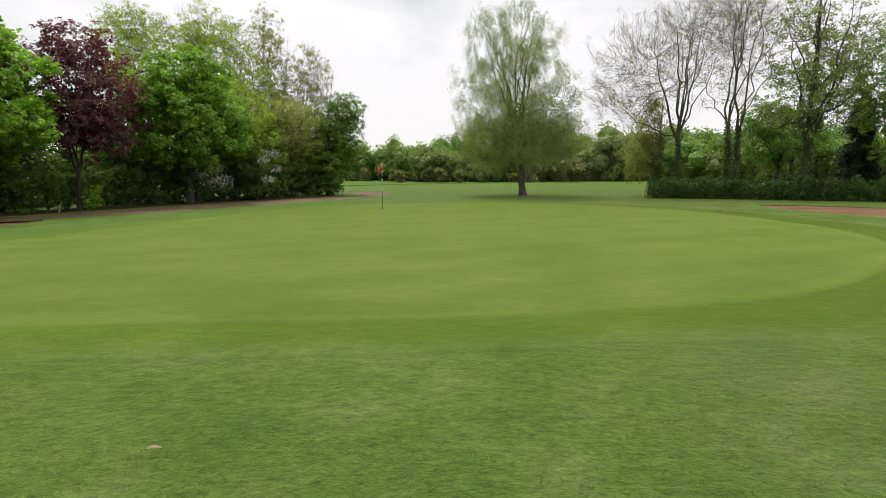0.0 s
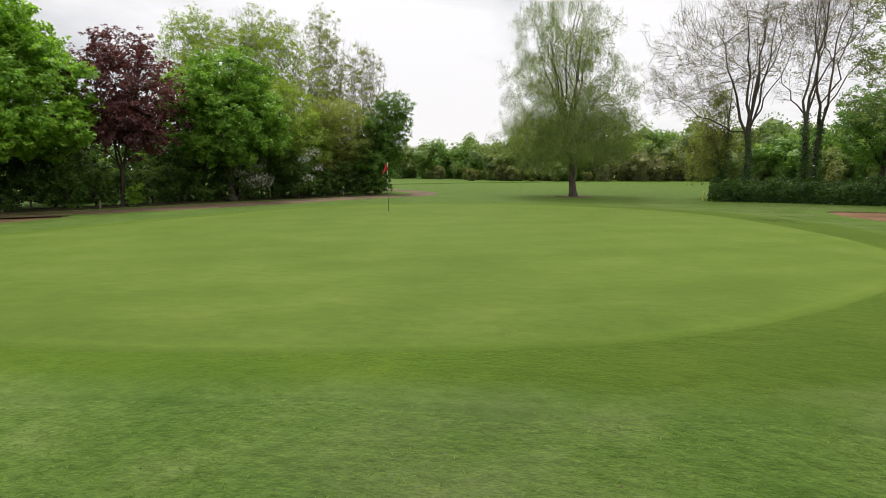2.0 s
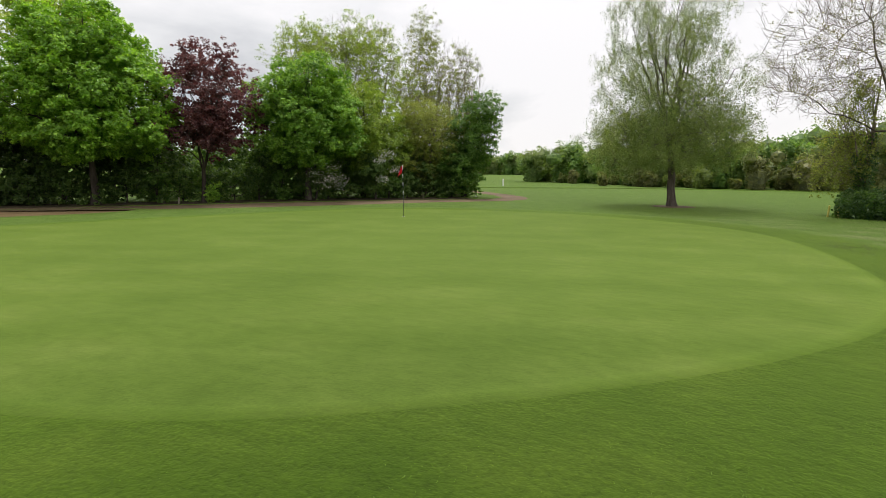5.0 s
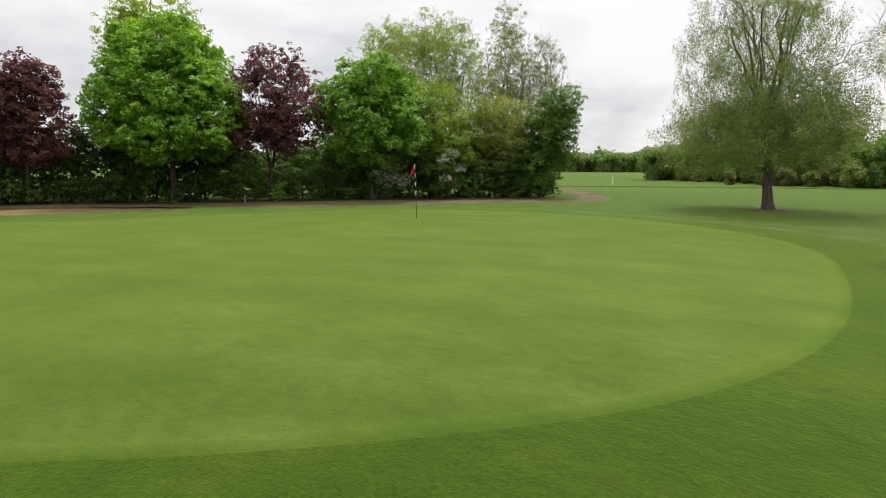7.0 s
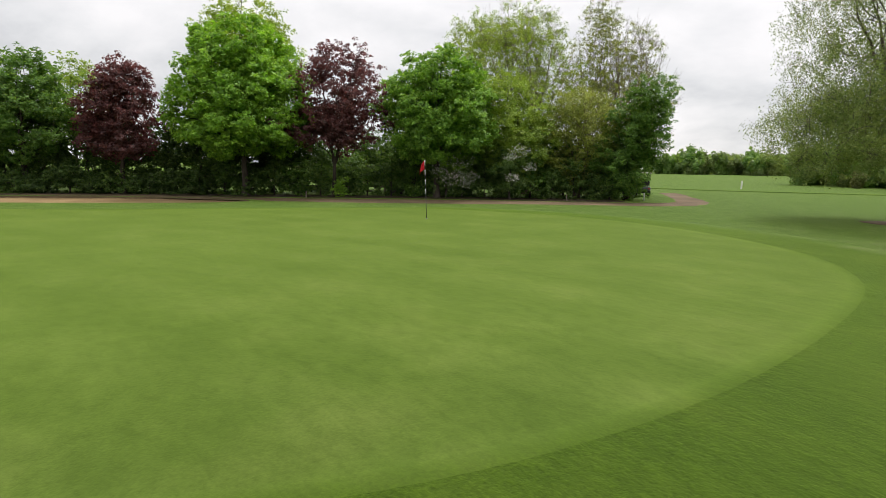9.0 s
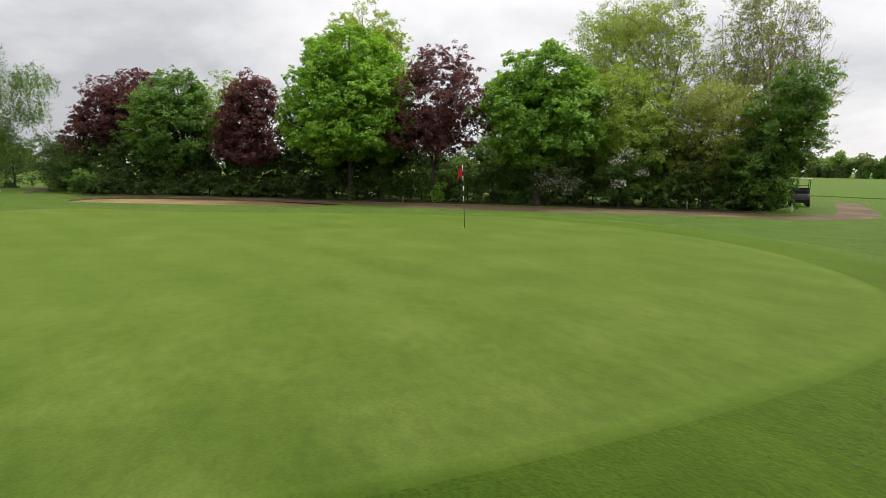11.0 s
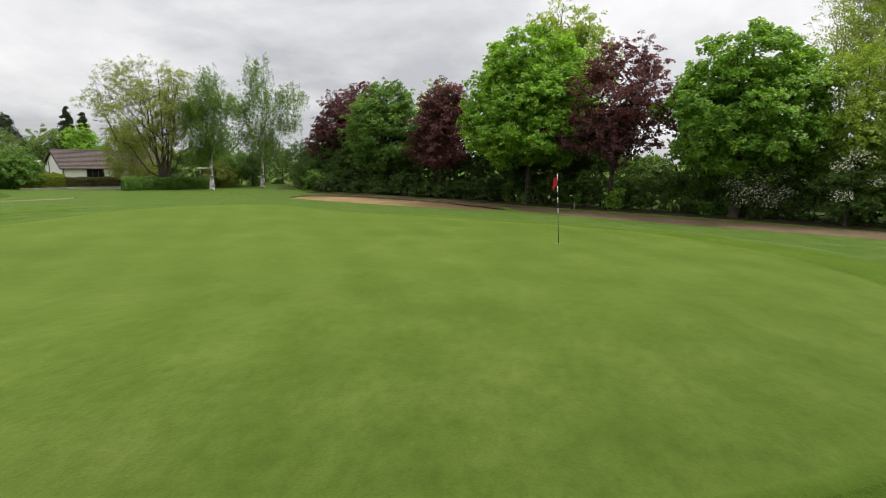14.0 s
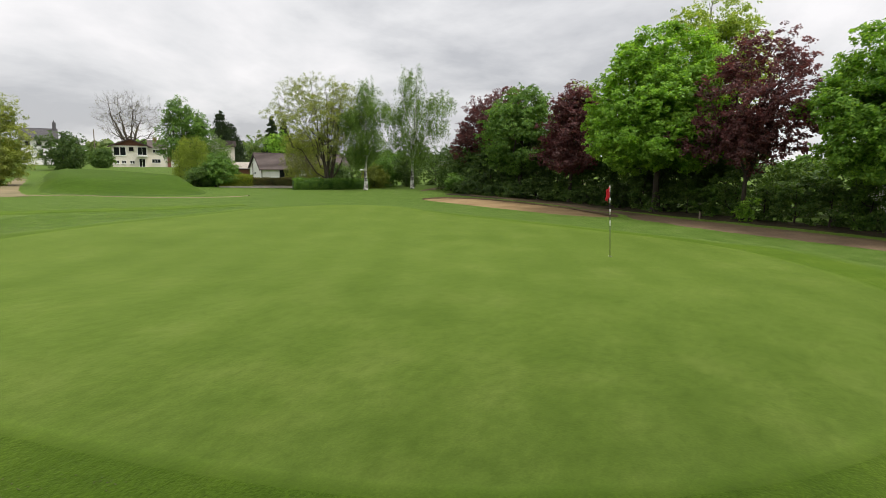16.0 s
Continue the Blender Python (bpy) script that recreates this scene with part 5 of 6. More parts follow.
woods("woodland", [(-30, 120, 0, 110, 22, 6.5, 9.5, 2), (-6, 101, 30, 98, 22, 6.0, 9.5, 2), (30, 98, 78, 82, 28, 6.5, 10, 2), (-14, 118, 40, 110, 14, 8.5, 11.0, 2), (40, 108, 95, 84, 14, 9.5, 12.5, 3), (14, 106, 44, 104, 9, 9.5, 12.0, 2)],
      "band of mixed green woodland beyond the fairway", 501, L_WOOD, 0.42, 1600)
woods("woodland_scrub", [(4, 95, 40, 95, 30, 2.5, 6.5, 2), (-10, 99, 8, 96, 12, 2.0, 4.0, 2), (36, 92, 80, 72, 22, 3, 7.5, 3), (-22, 112, 0, 102, 12, 1.6, 3.5, 2)], "olive and brown spring scrub along the wood", 502, L_SCRUB, 0.29, 1100)
woods("far_woodland", [(-330, 190, -138, 270, 64, 9, 14, 5), (-140, 270, -30, 325, 60, 9, 14.5, 5), (-45, 320, 90, 300, 46, 10, 15, 6), (-240, -20, -220, 140, 40, 6, 9, 6), (-170, 318, 60, 352, 56, 12, 16, 6), (-150, -100, -190, 0, 34, 5, 8, 6)],
      "distant line of trees across the fields", 503, L_WOOD, 1.15, 620)
woods("southern_woodland", [(-160, -120, -70, -170, 40, 6, 10, 6), (-60, -150, 60, -120, 20, 7, 11, 6), (60, -120, 120, 60, 24, 7, 11, 6)], "line of trees behind the houses", 504, L_WOOD, 0.9, 420)


# ---- the flag and its hole ----
def flagstick(x, y):
    z = float(height(x, y)) + 0.034
    # the stick leans a little to the south
    m = pose(x, y, z) @ pose(0, 0, 0, 3.6, 0.6, 0)
    ob = thing("flagstick", m, "striped black and white flagstick with a limp red flag", "golf flag")
    z0, n = 0.92, 7
    part("lower_pole", rod((0, 0, -0.12), (0, 0, z0), 0.011, sides=12), M_BLACK, ob, smooth=True)
    for k in range(n):
        a, b = z0 + k * 0.172, z0 + (k + 1) * 0.172
        part("pole_band", rod((0, 0, a), (0, 0, b), 0.0125 if k % 2 == 0 else 0.012, sides=12), M_WHITE if k % 2 == 0 else M_BLACK, ob, "white band" if k % 2 == 0 else "black band", True)
    part("pole_cap", rod((0, 0, 2.12), (0, 0, 2.15), 0.016, 0.006, 12), M_WHITE, ob)
    # cloth: hangs from the top, folded on itself
    rows, cols, vs, fs = 16, 22, [], []
    for i in range(rows + 1):
        u = i / rows
        for j in range(cols + 1):
            v = j / cols
            out = 0.022 + 0.29 * v * (0.30 + 0.70 * u) * (1 - 0.25 * v)
            zz = 2.11 - 0.31 * u - 0.17 * v ** 1.3 * (0.7 + 0.4 * u)
            wave = 0.055 * math.sin(9 * v + 2.2 * u) * v ** 0.6 + 0.02 * math.sin(17 * v - 3 * u) * v
            vs.append((-out * 0.78 + 0.55 * wave, -out * 0.62 - wave, zz))
    for i in range(rows):
        for j in range(cols):
            a = i * (cols + 1) + j
            fs.append((a, a + 1, a + cols + 2, a + cols + 1))
    me = mesh_of("flag_cloth", vs, fs, M_RED, True)
    cloth = child("flag_cloth", me, ob, "limp red cloth flag")
    sol = cloth.modifiers.new("thick", "SOLIDIFY")
    sol.thickness = 0.003
    cup = thing("hole_cup", pose(x, y, z + 0.003), "round white-rimmed hole in the green", "golf hole")
    part("rim", bmesh_ring(0.054, 0.058, 0.004), M_WHITE, cup)
    part("cup_floor", rod((0, 0, -0.012), (0, 0, 0.001), 0.054, sides=24), M_HOLE, cup)


def bmesh_ring(r0, r1, h, n=28):
    bm = bmesh.new()
    ring = []
    for i in range(n):
        a = 2 * math.pi * i / n
        c, s = math.cos(a), math.sin(a)
        ring.append([bm.verts.new((c * r, s * r, z)) for r, z in ((r0, 0), (r1, 0), (r1, h), (r0, h))])
    for i in range(n):
        p, q = ring[i], ring[(i + 1) % n]
        for k in range(4):
            bm.faces.new((p[k], p[(k + 1) % 4], q[(k + 1) % 4], q[k]))
    return bm


flagstick(-2.87, 25.71)


def post(x, y, h, r, material, label, lean=(0, 0), group="marker posts"):
    ob = thing("marker_post", pose(x, y, float(height(x, y)) - 0.04, *lean), label, "post", group)
    bm = rod((0, 0, 0), (0, 0, h), r, sides=14)
    part("shaft", bm, material, ob, smooth=False)
    part("cap", rod((0, 0, h), (0, 0, h + r * 0.7), r, r * 0.35, 14), material, ob)
    return ob


post(23.1, 98.6, 1.25, 0.11, M_WHITE, "white distance post before the far wood")
post(-22.2, 85.0, 1.0, 0.09, M_WHITE, "white distance post on the far fairway")
post(46.0, 92.0, 1.2, 0.10, M_WHITE, "white distance post beyond the hedge")
post(57.0, 87.0, 1.2, 0.10, M_WHITE, "white distance post beyond the hedge")
post(13.55, 40.75, 0.62, 0.045, M_YELLOW, "short yellow hazard post beside the ivy hedge", (0, 4))
post(13.95, 40.3, 0.62, 0.045, M_YELLOW, "short yellow hazard post beside the ivy hedge", (0, -3))
post(-27.6, 20.5, 0.66, 0.04, M_WHITE, "short white post behind the bunker", (3, 3))
post(-9.9, 48.4, 0.5, 0.045, M_WHITE, "short white post beside the parked cart")
post(-19.2, 27.4, 0.42, 0.045, M_FENCE, "short wooden stake at the edge of the shrubs", (0, 5))
post(-11.5, 42.4, 0.42, 0.035, M_FENCE, "short weathered post among the shrubs", (4, -4))


# ---- golf cart ----
def wheel(ob, x, y, z=0.23):
    w = rod((x, y - 0.10, z), (x, y + 0.10, z), 0.23, sides=24)
    t = part("wheel", w, M_RUBBER, ob, "black rubber tyre on a pale rim")
    part("rim", rod((x, y - 0.108, z), (x, y + 0.108, z), 0.125, sides=18), M_PLASTIC, t)


def golf_cart(x, y, turn):
    ob = thing("golf_cart", pose(x, y, float(height(x, y)) + 0.03, 0, 0, turn), "grey golf cart with a beige roof parked by the shrubs", "golf cart")
    body = boxed(-1.05, 0.95, -0.55, 0.55, 0.24, 0.42, bevel=0.05)
    part("chassis", body, M_BLACK, ob)
    part("rear_body", boxed(-1.12, -0.35, -0.56, 0.56, 0.40, 0.78, bevel=0.10), M_CARTBODY, ob, "pale grey moulded rear body")
    part("front_cowl", boxed(0.72, 1.15, -0.54, 0.54, 0.34, 0.92, bevel=0.12), M_CARTBODY, ob, "pale grey moulded cowl")
    part("bumper", boxed(-1.22, -1.10, -0.54, 0.54, 0.34, 0.46, bevel=0.03), M_BLACK, ob)
    part("seat", boxed(-0.38, 0.16, -0.52, 0.52, 0.62, 0.80, bevel=0.06), M_RUBBER, ob, "black padded seat")
    back = boxed(-0.46, -0.34, -0.52, 0.52, 0.84, 1.22, bevel=0.05)
    part("backrest", back, M_RUBBER, ob, "black padded backrest")
    for s in (-1, 1):
        part("roof_post", rod((0.78, s * 0.50, 0.88), (0.48, s * 0.50, 1.80), 0.022), M_BLACK, ob)
        part("roof_post", rod((-0.60, s * 0.50, 0.74), (-0.82, s * 0.50, 1.80), 0.022), M_BLACK, ob)
        part("bag_bracket", rod((-1.05, s * 0.30, 0.70), (-1.10, s * 0.30, 1.15), 0.02), M_BLACK, ob)
    part("bag_rail", rod((-1.08, -0.5, 1.12), (-1.08, 0.5, 1.12), 0.025), M_BLACK, ob)
    part("basket", boxed(-0.92, -0.55, -0.48, 0.48, 0.86, 1.06, bevel=0.03), M_BLACK, ob)
    part("roof", boxed(-1.10, 0.72, -0.58, 0.58, 1.79, 1.86, bevel=0.03), M_CANOPY, ob, "beige moulded roof")
    part("steering_wheel", bmesh_ring(0.15, 0.175, 0.025), M_BLACK, ob).matrix_basis = pose(0.52, 0.25, 1.02, 0, -40, 0)
    part("windscreen_frame", rod((0.62, -0.5, 1.36), (0.62, 0.5, 1.36), 0.015), M_BLACK, ob)
    for wx in (-0.78, 0.82):
        for wy in (-0.48, 0.48):
            wheel(ob, wx, wy)
    for s in (-1, 1):
        part("tail_light", boxed(-1.135, -1.11, s * 0.42 - 0.05, s * 0.42 + 0.05, 0.56, 0.66), M_RED, ob, "red tail light")


golf_cart(-14.0, 53.7, 134)


# ---- houses ----
def window(ob, m, w, h, panes=2, frame_mat=None, sill=True):
    """A window in the wall's outside: frame, panes and sill, set in a shallow reveal. m: its middle at the wall, x along, y outward."""
    fm = frame_mat or M_WHITE
    win = new("window")
    win.parent, win.matrix_basis = ob, m
    bm = bmesh.new()
    t = 0.07
    box(bm, -w / 2, w / 2, -0.06, 0.05, h / 2 - t, h / 2)
    box(bm, -w / 2, w / 2, -0.06, 0.05, -h / 2, -h / 2 + t)
    for k in range(panes + 1):
        c = -w / 2 + t / 2 + (w - t) * k / panes
        box(bm, c - t / 2, c + t / 2, -0.058, 0.048, -h / 2 + t, h / 2 - t)
    part("window_frame", bm, fm, win)
    for k in range(panes):
        a = -w / 2 + t + (w - t) * k / panes
        b = -w / 2 + (w - t) * (k + 1) / panes
        part("pane", boxed(a, b, -0.03, 0.025, -h / 2 + t, h / 2 - t), M_GLASS, win)
    if sill:
        part("sill", boxed(-w / 2 - 0.06, w / 2 + 0.06, 0.0, 0.14, -h / 2 - 0.07, -h / 2), fm, win)
    return win


def gable_prism(bm, x0, x1, y0, y1, z0, z1):
    """A solid under a ridge that runs along x."""
    ym = (y0 + y1) / 2
    v = [bm.verts.new(c) for c in ((x0, y0, z0), (x0, y1, z0), (x0, ym, z1), (x1, y0, z0), (x1, y1, z0), (x1, ym, z1))]
    for f in ((0, 2, 1), (3, 4, 5), (0, 3, 5, 2), (1, 2, 5, 4), (0, 1, 4, 3)):
        bm.faces.new([v[i] for i in f])
    return bm


def tiled_slope(ob, a, b, c, d, rows, material, name="tile_course"):
    """A roof slope of overlapping tile courses. a-b: eave, d-c: ridge."""
    a, b, c, d = (Vector(v) for v in (a, b, c, d))
    nrm = (b - a).cross(d - a).normalized()
    if nrm.z < 0:
        nrm = -nrm
    for k in range(rows):
        bm = bmesh.new()
        f0, f1 = k / rows, (k + 1.25) / rows
        p = [a.lerp(d, f0), b.lerp(c, f0), b.lerp(c, min(f1, 1)), a.lerp(d, min(f1, 1))]
        up = [nrm * 0.075, nrm * 0.075, nrm * 0.02, nrm * 0.02]
        lo = [bm.verts.new(q) for q in p]
        hi = [bm.verts.new(q + u) for q, u in zip(p, up)]
        bm.faces.new(hi)
        bm.faces.new(lo[::-1])
        for i in range(4):
            j = (i + 1) % 4
            bm.faces.new((lo[i], lo[j], hi[j], hi[i]))
        part(name, bm, material, ob)


def box_house(name, m, L, D, eave, ridge, wall_mat, roof_mat, label, hang=0.35, rows=14):
    """Walls and a ridged roof, ridge along x; its front faces -y... x from 0 to L, y from 0 (front) to D."""
    ob = thing(name, m, label, "house")
    bm = bmesh.new()
    box(bm, 0, L, 0, D, -1.2, eave)
    gable_prism(bm, 0.002, L - 0.002, 0.002, D - 0.002, eave, ridge - 0.05)
    part("wall_shell", bm, wall_mat, ob)
    k = (ridge - eave) / (D / 2)
    for s in (0, 1):
        y0, ym = (-hang, D / 2) if s == 0 else (D + hang, D / 2)
        z0 = eave - hang * k
        tiled_slope(ob, (-hang * 0.7, y0, z0 + 0.03), (L + hang * 0.7, y0, z0 + 0.03), (L + hang * 0.7, ym, ridge + 0.03), (-hang * 0.7, ym, ridge + 0.03), rows, roof_mat)
    part("ridge", rod((-hang * 0.7, D / 2, ridge + 0.06), (L + hang * 0.7, D / 2, ridge + 0.06), 0.10, sides=8), roof_mat, ob)
    part("gutter", rod((-hang * 0.7, -hang - 0.05, eave - hang * k - 0.02), (L + hang * 0.7, -hang - 0.05, eave - hang * k - 0.02), 0.06, sides=8), M_DARKTRIM, ob, "dark gutter")
    for xx in (-hang * 0.7, L + hang * 0.7):
        for y0 in (-hang, D + hang):
            bm = bmesh.new()
            a, b = Vector((xx, y0, eave - hang * k)), Vector((xx, D / 2, ridge))
            q = [a + Vector((0, 0, -0.16)), a + Vector((0, 0, 0.08)), b + Vector((0, 0, 0.08)), b + Vector((0, 0, -0.16))]
            v = [bm.verts.new(p + Vector((dx, 0, 0))) for dx in (-0.03, 0.03) for p in q]
            for f in ((0, 1, 2, 3), (7, 6, 5, 4), (0, 4, 5, 1), (1, 5, 6, 2), (2, 6, 7, 3), (3, 7, 4, 0)):
                bm.faces.new([v[i] for i in f])
            part("bargeboard", bm, M_DARKTRIM, ob, "dark bargeboard")
    return ob


def facing(x, y, z, dx, dy):
    """A pose whose x runs along (dx, dy); the front then looks to the right of that way."""
    return pose(x, y, z, 0, 0, math.degrees(math.atan2(dy, dx)))


FRONT = pose(0, 0, 0, 0, 0, 180)   # a window on the front wall: its outside looks to -y


def on_front(x, z):
    return pose(x, 0, z) @ FRONT


# white bungalow: gable towards the green's side, front along the hedge
bung = box_house("bungalow", facing(-43.8, -29.0, -1.15, -0.85, 0.53), 13.0, 6.4, 2.45, 4.35, M_RENDER, M_ROOF, "low white rendered bungalow with a brown tiled roof")
for xx, ww in ((3.5, 1.9), (8.0, 1.7), (11.4, 1.2)):
    window(bung, on_front(xx, 1.66), ww, 1.1, 3 if ww > 1.8 else 2, M_DARKTRIM if ww > 1.8 else M_WHITE)
part("drainpipe", rod((0.12, -0.08, -0.6), (0.12, -0.08, 2.3), 0.045), M_DARKTRIM, bung, "dark drainpipe")
part("drainpipe", rod((-0.08, 4.4, -0.6), (-0.08, 4.4, 3.0), 0.045), M_DARKTRIM, bung, "dark drainpipe")
part("wall_lamp", boxed(-0.14, 0.0, 3.0, 3.16, 1.5, 1.75, bevel=0.02), M_BLACK, bung)
part("plinth", boxed(-0.03, 13.03, -0.03, 6.43, -1.2, 0.25), M_KERB, bung)

# cream chalet-style house with a wide low gable facing the course
HX, HY = -67.0, -97.2
house = thing("chalet_house", facing(HX, HY, -0.55, -0.83, 0.56), "cream rendered house with a wide red-brown gable roof", "house")
part("wall_shell", gable_prism(boxed(0, 7.3, 0, 8.0, -0.8, 5.05), 0, 0.001, 0, 0.001, 5.0, 5.001), M_CREAM, house)


def cross_roof(ob, x0, x1, y0, y1, eave, ridge, material, hang=0.5):
    """A roof whose ridge runs along y, with its gable at the front."""
    xm = (x0 + x1) / 2
    k = (ridge - eave) / (xm - x0)
    bm = bmesh.new()
    v = [bm.verts.new(c) for c in ((x0, y0, eave), (x1, y0, eave), (xm, y0, ridge), (x0, y1, eave), (x1, y1, eave), (xm, y1, ridge))]
    for f in ((0, 1, 2), (4, 3, 5), (0, 2, 5, 3), (1, 4, 5, 2)):
        bm.faces.new([v[i] for i in f])
    part("gable_wall", bm, M_ROOFRED, ob, "tile-hung red-brown gable")
    for s in (0, 1):
        xe = x0 - hang if s == 0 else x1 + hang
        ze = eave - hang * k + 0.03
        tiled_slope(ob, (xe, y0 - hang, ze), (xe, y1 + hang, ze), (xm, y1 + hang, ridge + 0.03), (xm, y0 - hang, ridge + 0.03), 14, material)
        bm = bmesh.new()
        a, b = Vector((xe, y0 - hang - 0.02, ze)), Vector((xm, y0 - hang - 0.02, ridge + 0.03))
        q = [a + Vector((0, 0, -0.22)), a + Vector((0, 0, 0.10)), b + Vector((0, 0, 0.10)), b + Vector((0, 0, -0.22))]
        vv = [bm.verts.new(p + Vector((0, dy, 0))) for dy in (-0.04, 0.04) for p in q]
        for f in ((0, 1, 2, 3), (7, 6, 5, 4), (0, 4, 5, 1), (1, 5, 6, 2), (2, 6, 7, 3), (3, 7, 4, 0)):
            bm.faces.new([vv[i] for i in f])
        part("bargeboard", bm, M_DARKTRIM, ob, "dark bargeboard")


cross_roof(house, 0, 7.3, 0, 8.0, 5.06, 6.6, M_ROOFRED, 0.8)
window(house, on_front(0.95, 3.75), 1.2, 1.9, 1, M_WHITE)
window(house, on_front(2.2, 3.75), 1.2, 1.9, 1, M_WHITE)
window(house, on_front(3.9, 4.3), 0.95, 0.9, 1, M_DARKTRIM)
window(house, on_front(6.1, 3.85), 1.9, 1.85, 2, M_WHITE)
for xx in (0.9, 2.3, 4.0):
    window(house, on_front(xx, 1.3), 0.95, 0.75, 2, M_WHITE)
window(house, on_front(6.0, 1.15), 1.3, 1.9, 2, M_WHITE, False)
part("porch_canopy", boxed(5.0, 7.2, -0.9, 0, 2.62, 2.80, bevel=0.02), M_WHITE, house, "flat white canopy over the door")
part("side_wing_wall", boxed(7.3, 11.4, 1.2, 7.0, -0.8, 4.7), M_CREAM, house)
bm = gable_prism(bmesh.new(), 7.3, 11.4, 0.8, 7.4, 4.7, 6.5)
part("side_wing_roof", bm, M_ROOF, house)
wing = pose(0, 1.2, 0)
window(house, wing @ on_front(9.2, 3.9), 1.7, 0.8, 3, M_WHITE)
window(house, wing @ on_front(9.0, 1.6), 1.9, 0.95, 3, M_WHITE)
window(house, wing @ on_front(10.8, 3.8), 0.6, 1.0, 1, M_DARKTRIM)
part("brick_pier", boxed(11.4, 12.1, 0.9, 2.2, -0.8, 2.6), M_BRICK, house)
part("garage_door", boxed(12.1, 14.2, 1.5, 1.7, -0.8, 2.0), M_WHITE, house)
part("chimney", boxed(8.6, 9.4, 3.6, 4.4, 5.4, 7.2, bevel=0.03), M_BRICK, house)

# white cottage, far off
cot = box_house("white_cottage", facing(-63.5, -127.25, 0.2, -0.86, 0.5), 7.5, 6.0, 5.6, 8.2, M_RENDER, M_SLATE, "two-storey white cottage with a grey slate roof and a chimney")
for xx in (1.4, 3.7, 6.0):
    window(cot, on_front(xx, 4.5), 1.0, 1.0, 2, M_DARKTRIM)
    window(cot, on_front(xx, 1.6), 1.1, 1.2, 2, M_DARKTRIM)
part("chimney", boxed(6.7, 7.5, 2.5, 3.5, 7.0, 9.9, bevel=0.03), M_SLATE, cot)
for yy in (2.75, 3.25):
    part("chimney_pot", rod((7.1, yy, 9.9), (7.1, yy, 10.4), 0.13, 0.11), M_SLATE, cot)

# cream house half hidden by cypresses
cream = box_house("cream_house", facing(-50.7, -47.4, -1.0, -0.74, 0.67), 4.2, 6.0, 5.4, 6.1, M_CREAM, M_ROOF, "cream house partly hidden by conifers")
window(cream, on_front(1.2, 4.1), 0.7, 0.9, 1, M_DARKTRIM)

# low wall and kerb before the garden hedges
for k, (a, b) in enumerate((((-24.0, -14.7), (-26.1, -12.5)), ((-26.1, -12.5), (-28.8, -9.4)))):
    d = Vector((b[0] - a[0], b[1] - a[1], 0))
    w = thing("garden_wall", facing(a[0], a[1], float(height(*a)), d.x, d.y), "low pale concrete kerb wall before the hedges", "wall", "garden walls")
    part("wall_body", boxed(0, d.length, -0.12, 0.12, -0.5, 0.06 + 0.08 * k, bevel=0.02), M_KERB, w)
    part("coping", boxed(-0.02, d.length + 0.02, -0.15, 0.15, 0.065 + 0.08 * k, 0.11 + 0.08 * k, bevel=0.01), M_KERB, w)

# small white-roofed porch behind the birches
porch = thing("garden_shelter", facing(-37.6, -7.9, float(height(-38, -7)), -0.45, 0.89), "small garden shelter with a flat white roof", "shelter")
part("flat_roof", boxed(-0.2, 3.6, -0.2, 2.2, 1.72, 1.86, bevel=0.02), M_WHITE, porch)
part("back_wall", boxed(0, 3.4, 1.9, 2.0, 0, 1.72), M_FENCE, porch)
for xx in (0.0, 1.7, 3.3):
    part("post", boxed(xx, xx + 0.1, 0, 0.1, 0, 1.72), M_FENCE, porch)
outhouse = box_house("brick_outhouse", facing(-47.9, -41.0, -1.0, -0.8, 0.6), 4.0, 3.0, 2.0, 2.7, M_BRICK, M_KERB, "low brick outhouse beside the bungalow", rows=6)

# utility poles behind the houses
for x, y, h in ((-72.0, -128.0, 9.0), (-78.5, -122.0, 9.5)):
    ob = thing("utility_pole", pose(x, y, float(height(x, y)) - 0.2), "grey wooden utility pole behind the houses", "pole", "utility poles")
    part("shaft", rod((0, 0, 0), (0, 0, h), 0.16, 0.11), M_FENCE, ob)
    part("cap", rod((0, 0, h), (0, 0, h + 0.08), 0.12, 0.05), M_FENCE, ob)


# ---- short grass blades in the rough beside the camera's way ----
def blades(name, x0, x1, y0, y1, count, seed, label):
    rng = np.random.default_rng(seed)
    x, y = rng.uniform(x0, x1, count), rng.uniform(y0, y1, count)
    away = GREEN.away(x, y)
    # thin out over the collar, none on the green, and thicker in tufts
    tuft = np.array([noise.noise((a * 1.3, b * 1.3, 4)) for a, b in zip(x, y)])
    keep = (away > 0.6) & (rng.uniform(0, 1, count) < np.clip(0.25 + 0.35 * smoothstep(0.6, 3.5, away) + 0.8 * tuft, 0.08, 1))
    x, y, away, tuft = x[keep], y[keep], away[keep], tuft[keep]
    n = len(x)
    ln = rng.uniform(0.018, 0.042, (n, 1)) * (0.55 + 0.45 * smoothstep(0.6, 3.0, away))[:, None]
    d = unit(np.stack([rng.normal(size=n), rng.normal(size=n), np.full(n, 1.1)], 1))
    side = unit(np.cross(d, rng.normal(size=(n, 3)))) * 0.0035
    p = np.stack([x, y, height(x, y) + 0.012], 1)
    q = np.stack([p - side, p + side, p + d * ln + side * 0.2, p + d * ln - side * 0.2], 1)
    return tagged(new(name, quad_mesh(name, q, L_BLADE)), label, "grass", kind="stuff")


blades("grass_blades", -9.0, 17.0, 0.5, 16.0, 200000, 601, "short uneven grass blades of the rough")


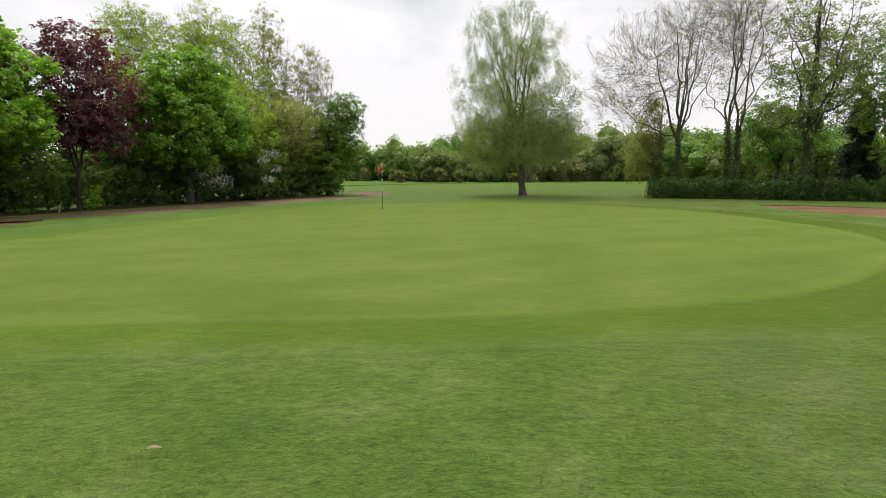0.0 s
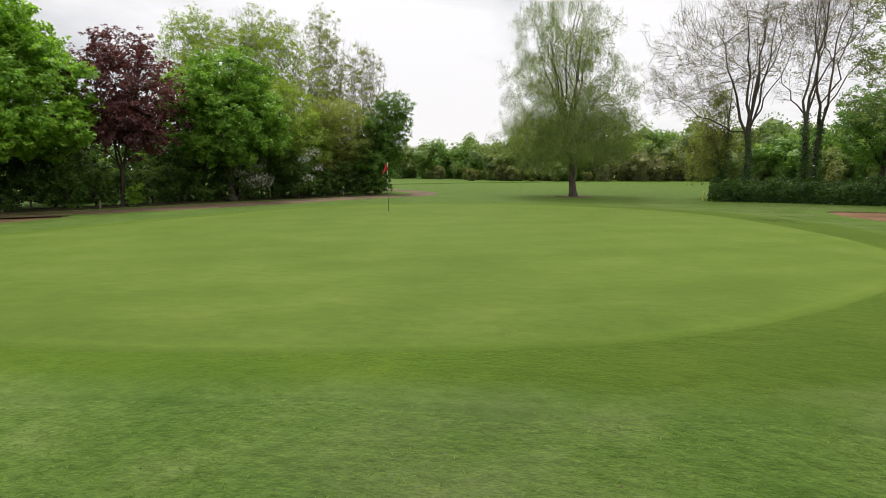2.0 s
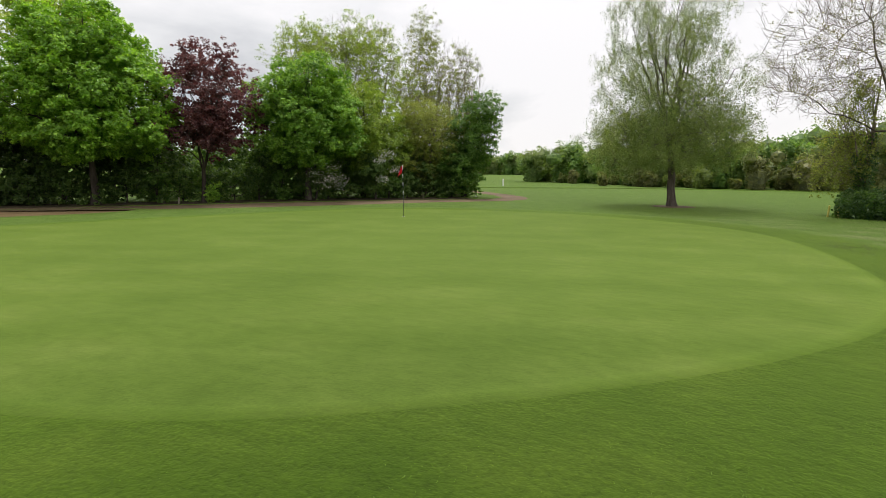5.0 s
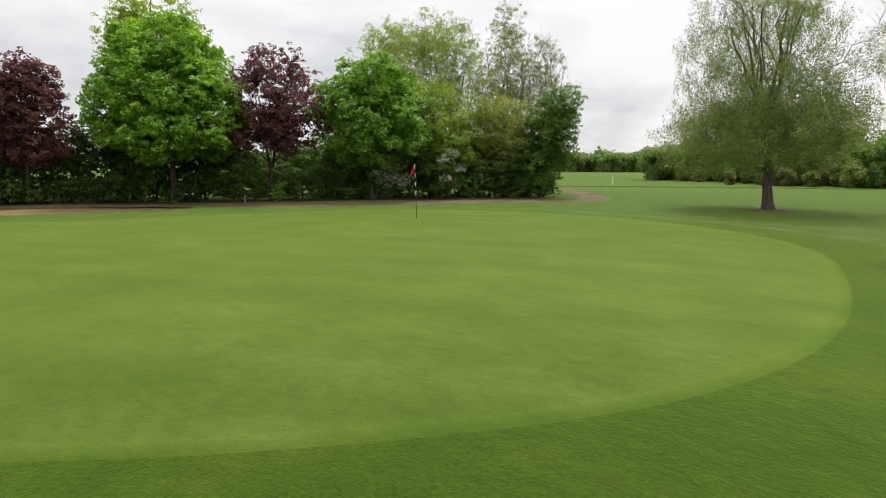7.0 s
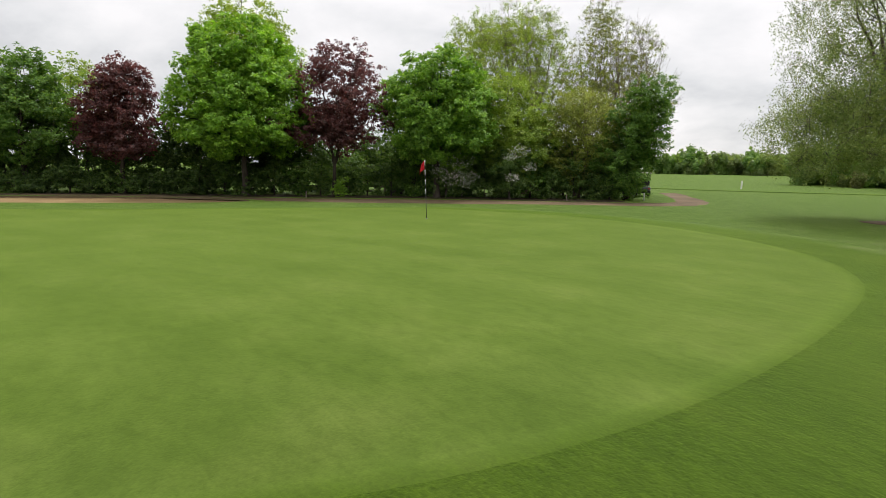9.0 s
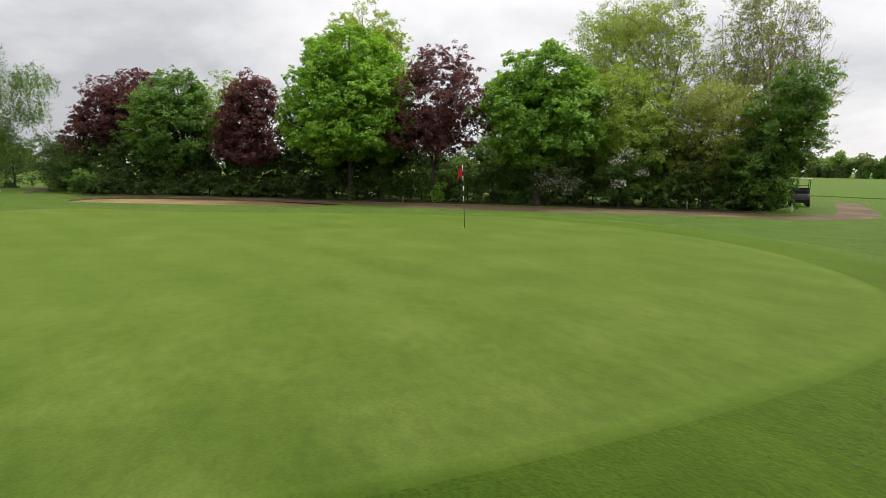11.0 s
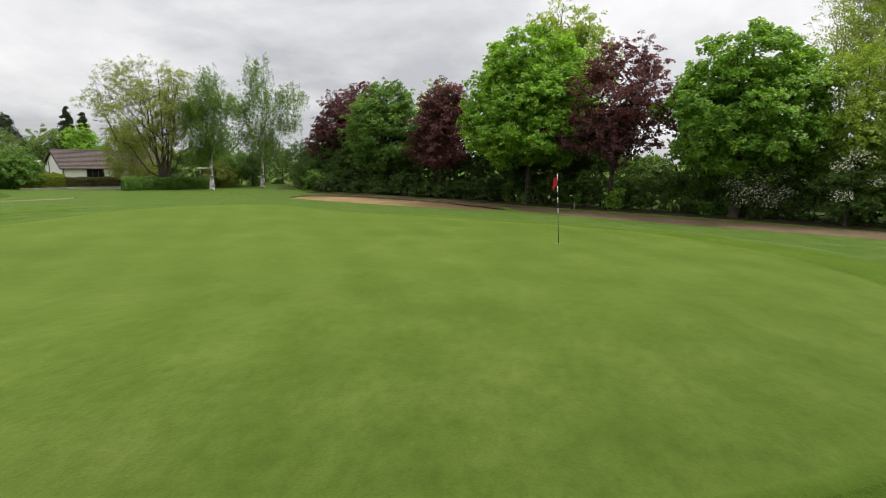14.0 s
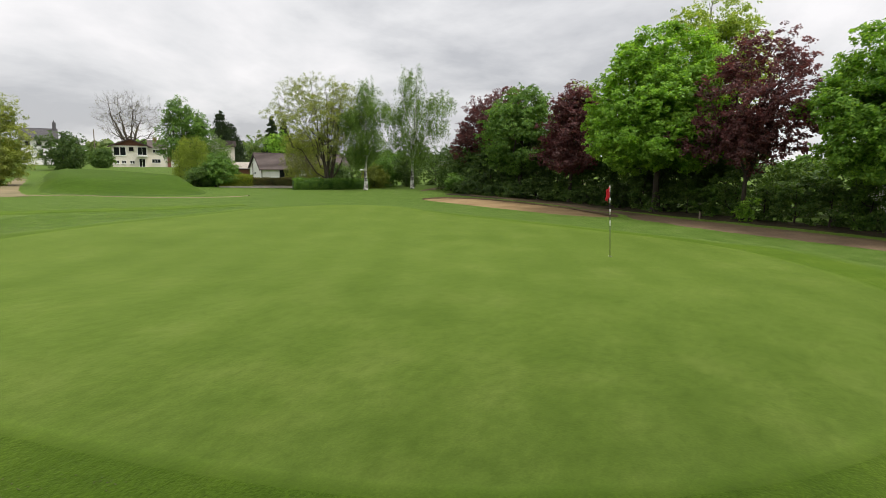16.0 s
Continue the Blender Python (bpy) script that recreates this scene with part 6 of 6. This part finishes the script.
def flecks(name, x, y, sx, sy, count, seed, label):
    """Crumbs of soil and dead grass pressed into worn turf."""
    rng = np.random.default_rng(seed)
    px, py = x + rng.normal(size=count) * sx, y + rng.normal(size=count) * sy
    keep = np.array([noise.noise((a * 2.2, b * 2.2, 9)) for a, b in zip(px, py)]) > -0.05
    keep &= GREEN.away(px, py) > 0.2
    px, py = px[keep], py[keep]
    c = np.stack([px, py, height(px, py) + 0.03], 1)
    return tagged(new(name, quad_mesh(name, leaf_quads(rng, c, 0.022, 2.0, 0.2, 0.7), M_WORN)), label, "soil", kind="stuff")


flecks("soil_flecks", 12.4, 25.2, 0.45, 0.9, 1800, 602, "crumbs of soil and dead grass in worn turf")
flecks("grass_flecks", 3.0, 4.0, 3.5, 2.0, 500, 603, "scattered dead grass clippings on the rough")


def fallen_leaf(x, y, turn):
    ob = thing("fallen_leaf", pose(x, y, float(height(x, y)) + 0.04, 8, 5, turn), "curled pale brown dead leaf lying on the grass", "leaf")
    vs, fs = [], []
    for i in range(9):
        u = i / 8
        w = 0.016 * math.sin(math.pi * min(1, u * 1.02)) ** 0.7 + 0.001
        for s in (-1, 0, 1):
            vs.append((0.11 * u - 0.055, s * w, 0.008 * abs(s) + 0.02 * math.sin(3 * u)))
    for i in range(8):
        for k in range(2):
            a = i * 3 + k
            fs.append((a, a + 3, a + 4, a + 1))
    blade = child("blade", mesh_of("blade", vs, fs, M_DEADLEAF, True), ob)
    blade.modifiers.new("thick", "SOLIDIFY").thickness = 0.002
    part("stalk", rod((-0.055, 0, 0.004), (-0.085, 0.01, 0.006), 0.002, sides=6), M_DEADLEAF, ob)


fallen_leaf(-1.35, 3.72, 20)


# ---- field fence behind the belt ----
fence = thing("field_fence", pose(0, 0, 0), "weathered wooden post and rail fence behind the trees", "fence")
row = [p + n * 7.2 for p, n, d in along(HEDGE, 2.6)]
for p in row:
    z = float(height(p[0], p[1]))
    part("fence_post", boxed(p[0] - 0.06, p[0] + 0.06, p[1] - 0.06, p[1] + 0.06, z - 0.1, z + 1.25, bevel=0.01), M_FENCE, fence)
for p, q in zip(row, row[1:]):
    for h in (0.4, 0.75, 1.1):
        part("fence_rail", rod((p[0], p[1], float(height(*p)) + h), (q[0], q[1], float(height(*q)) + h), 0.045, sides=6), M_FENCE, fence)
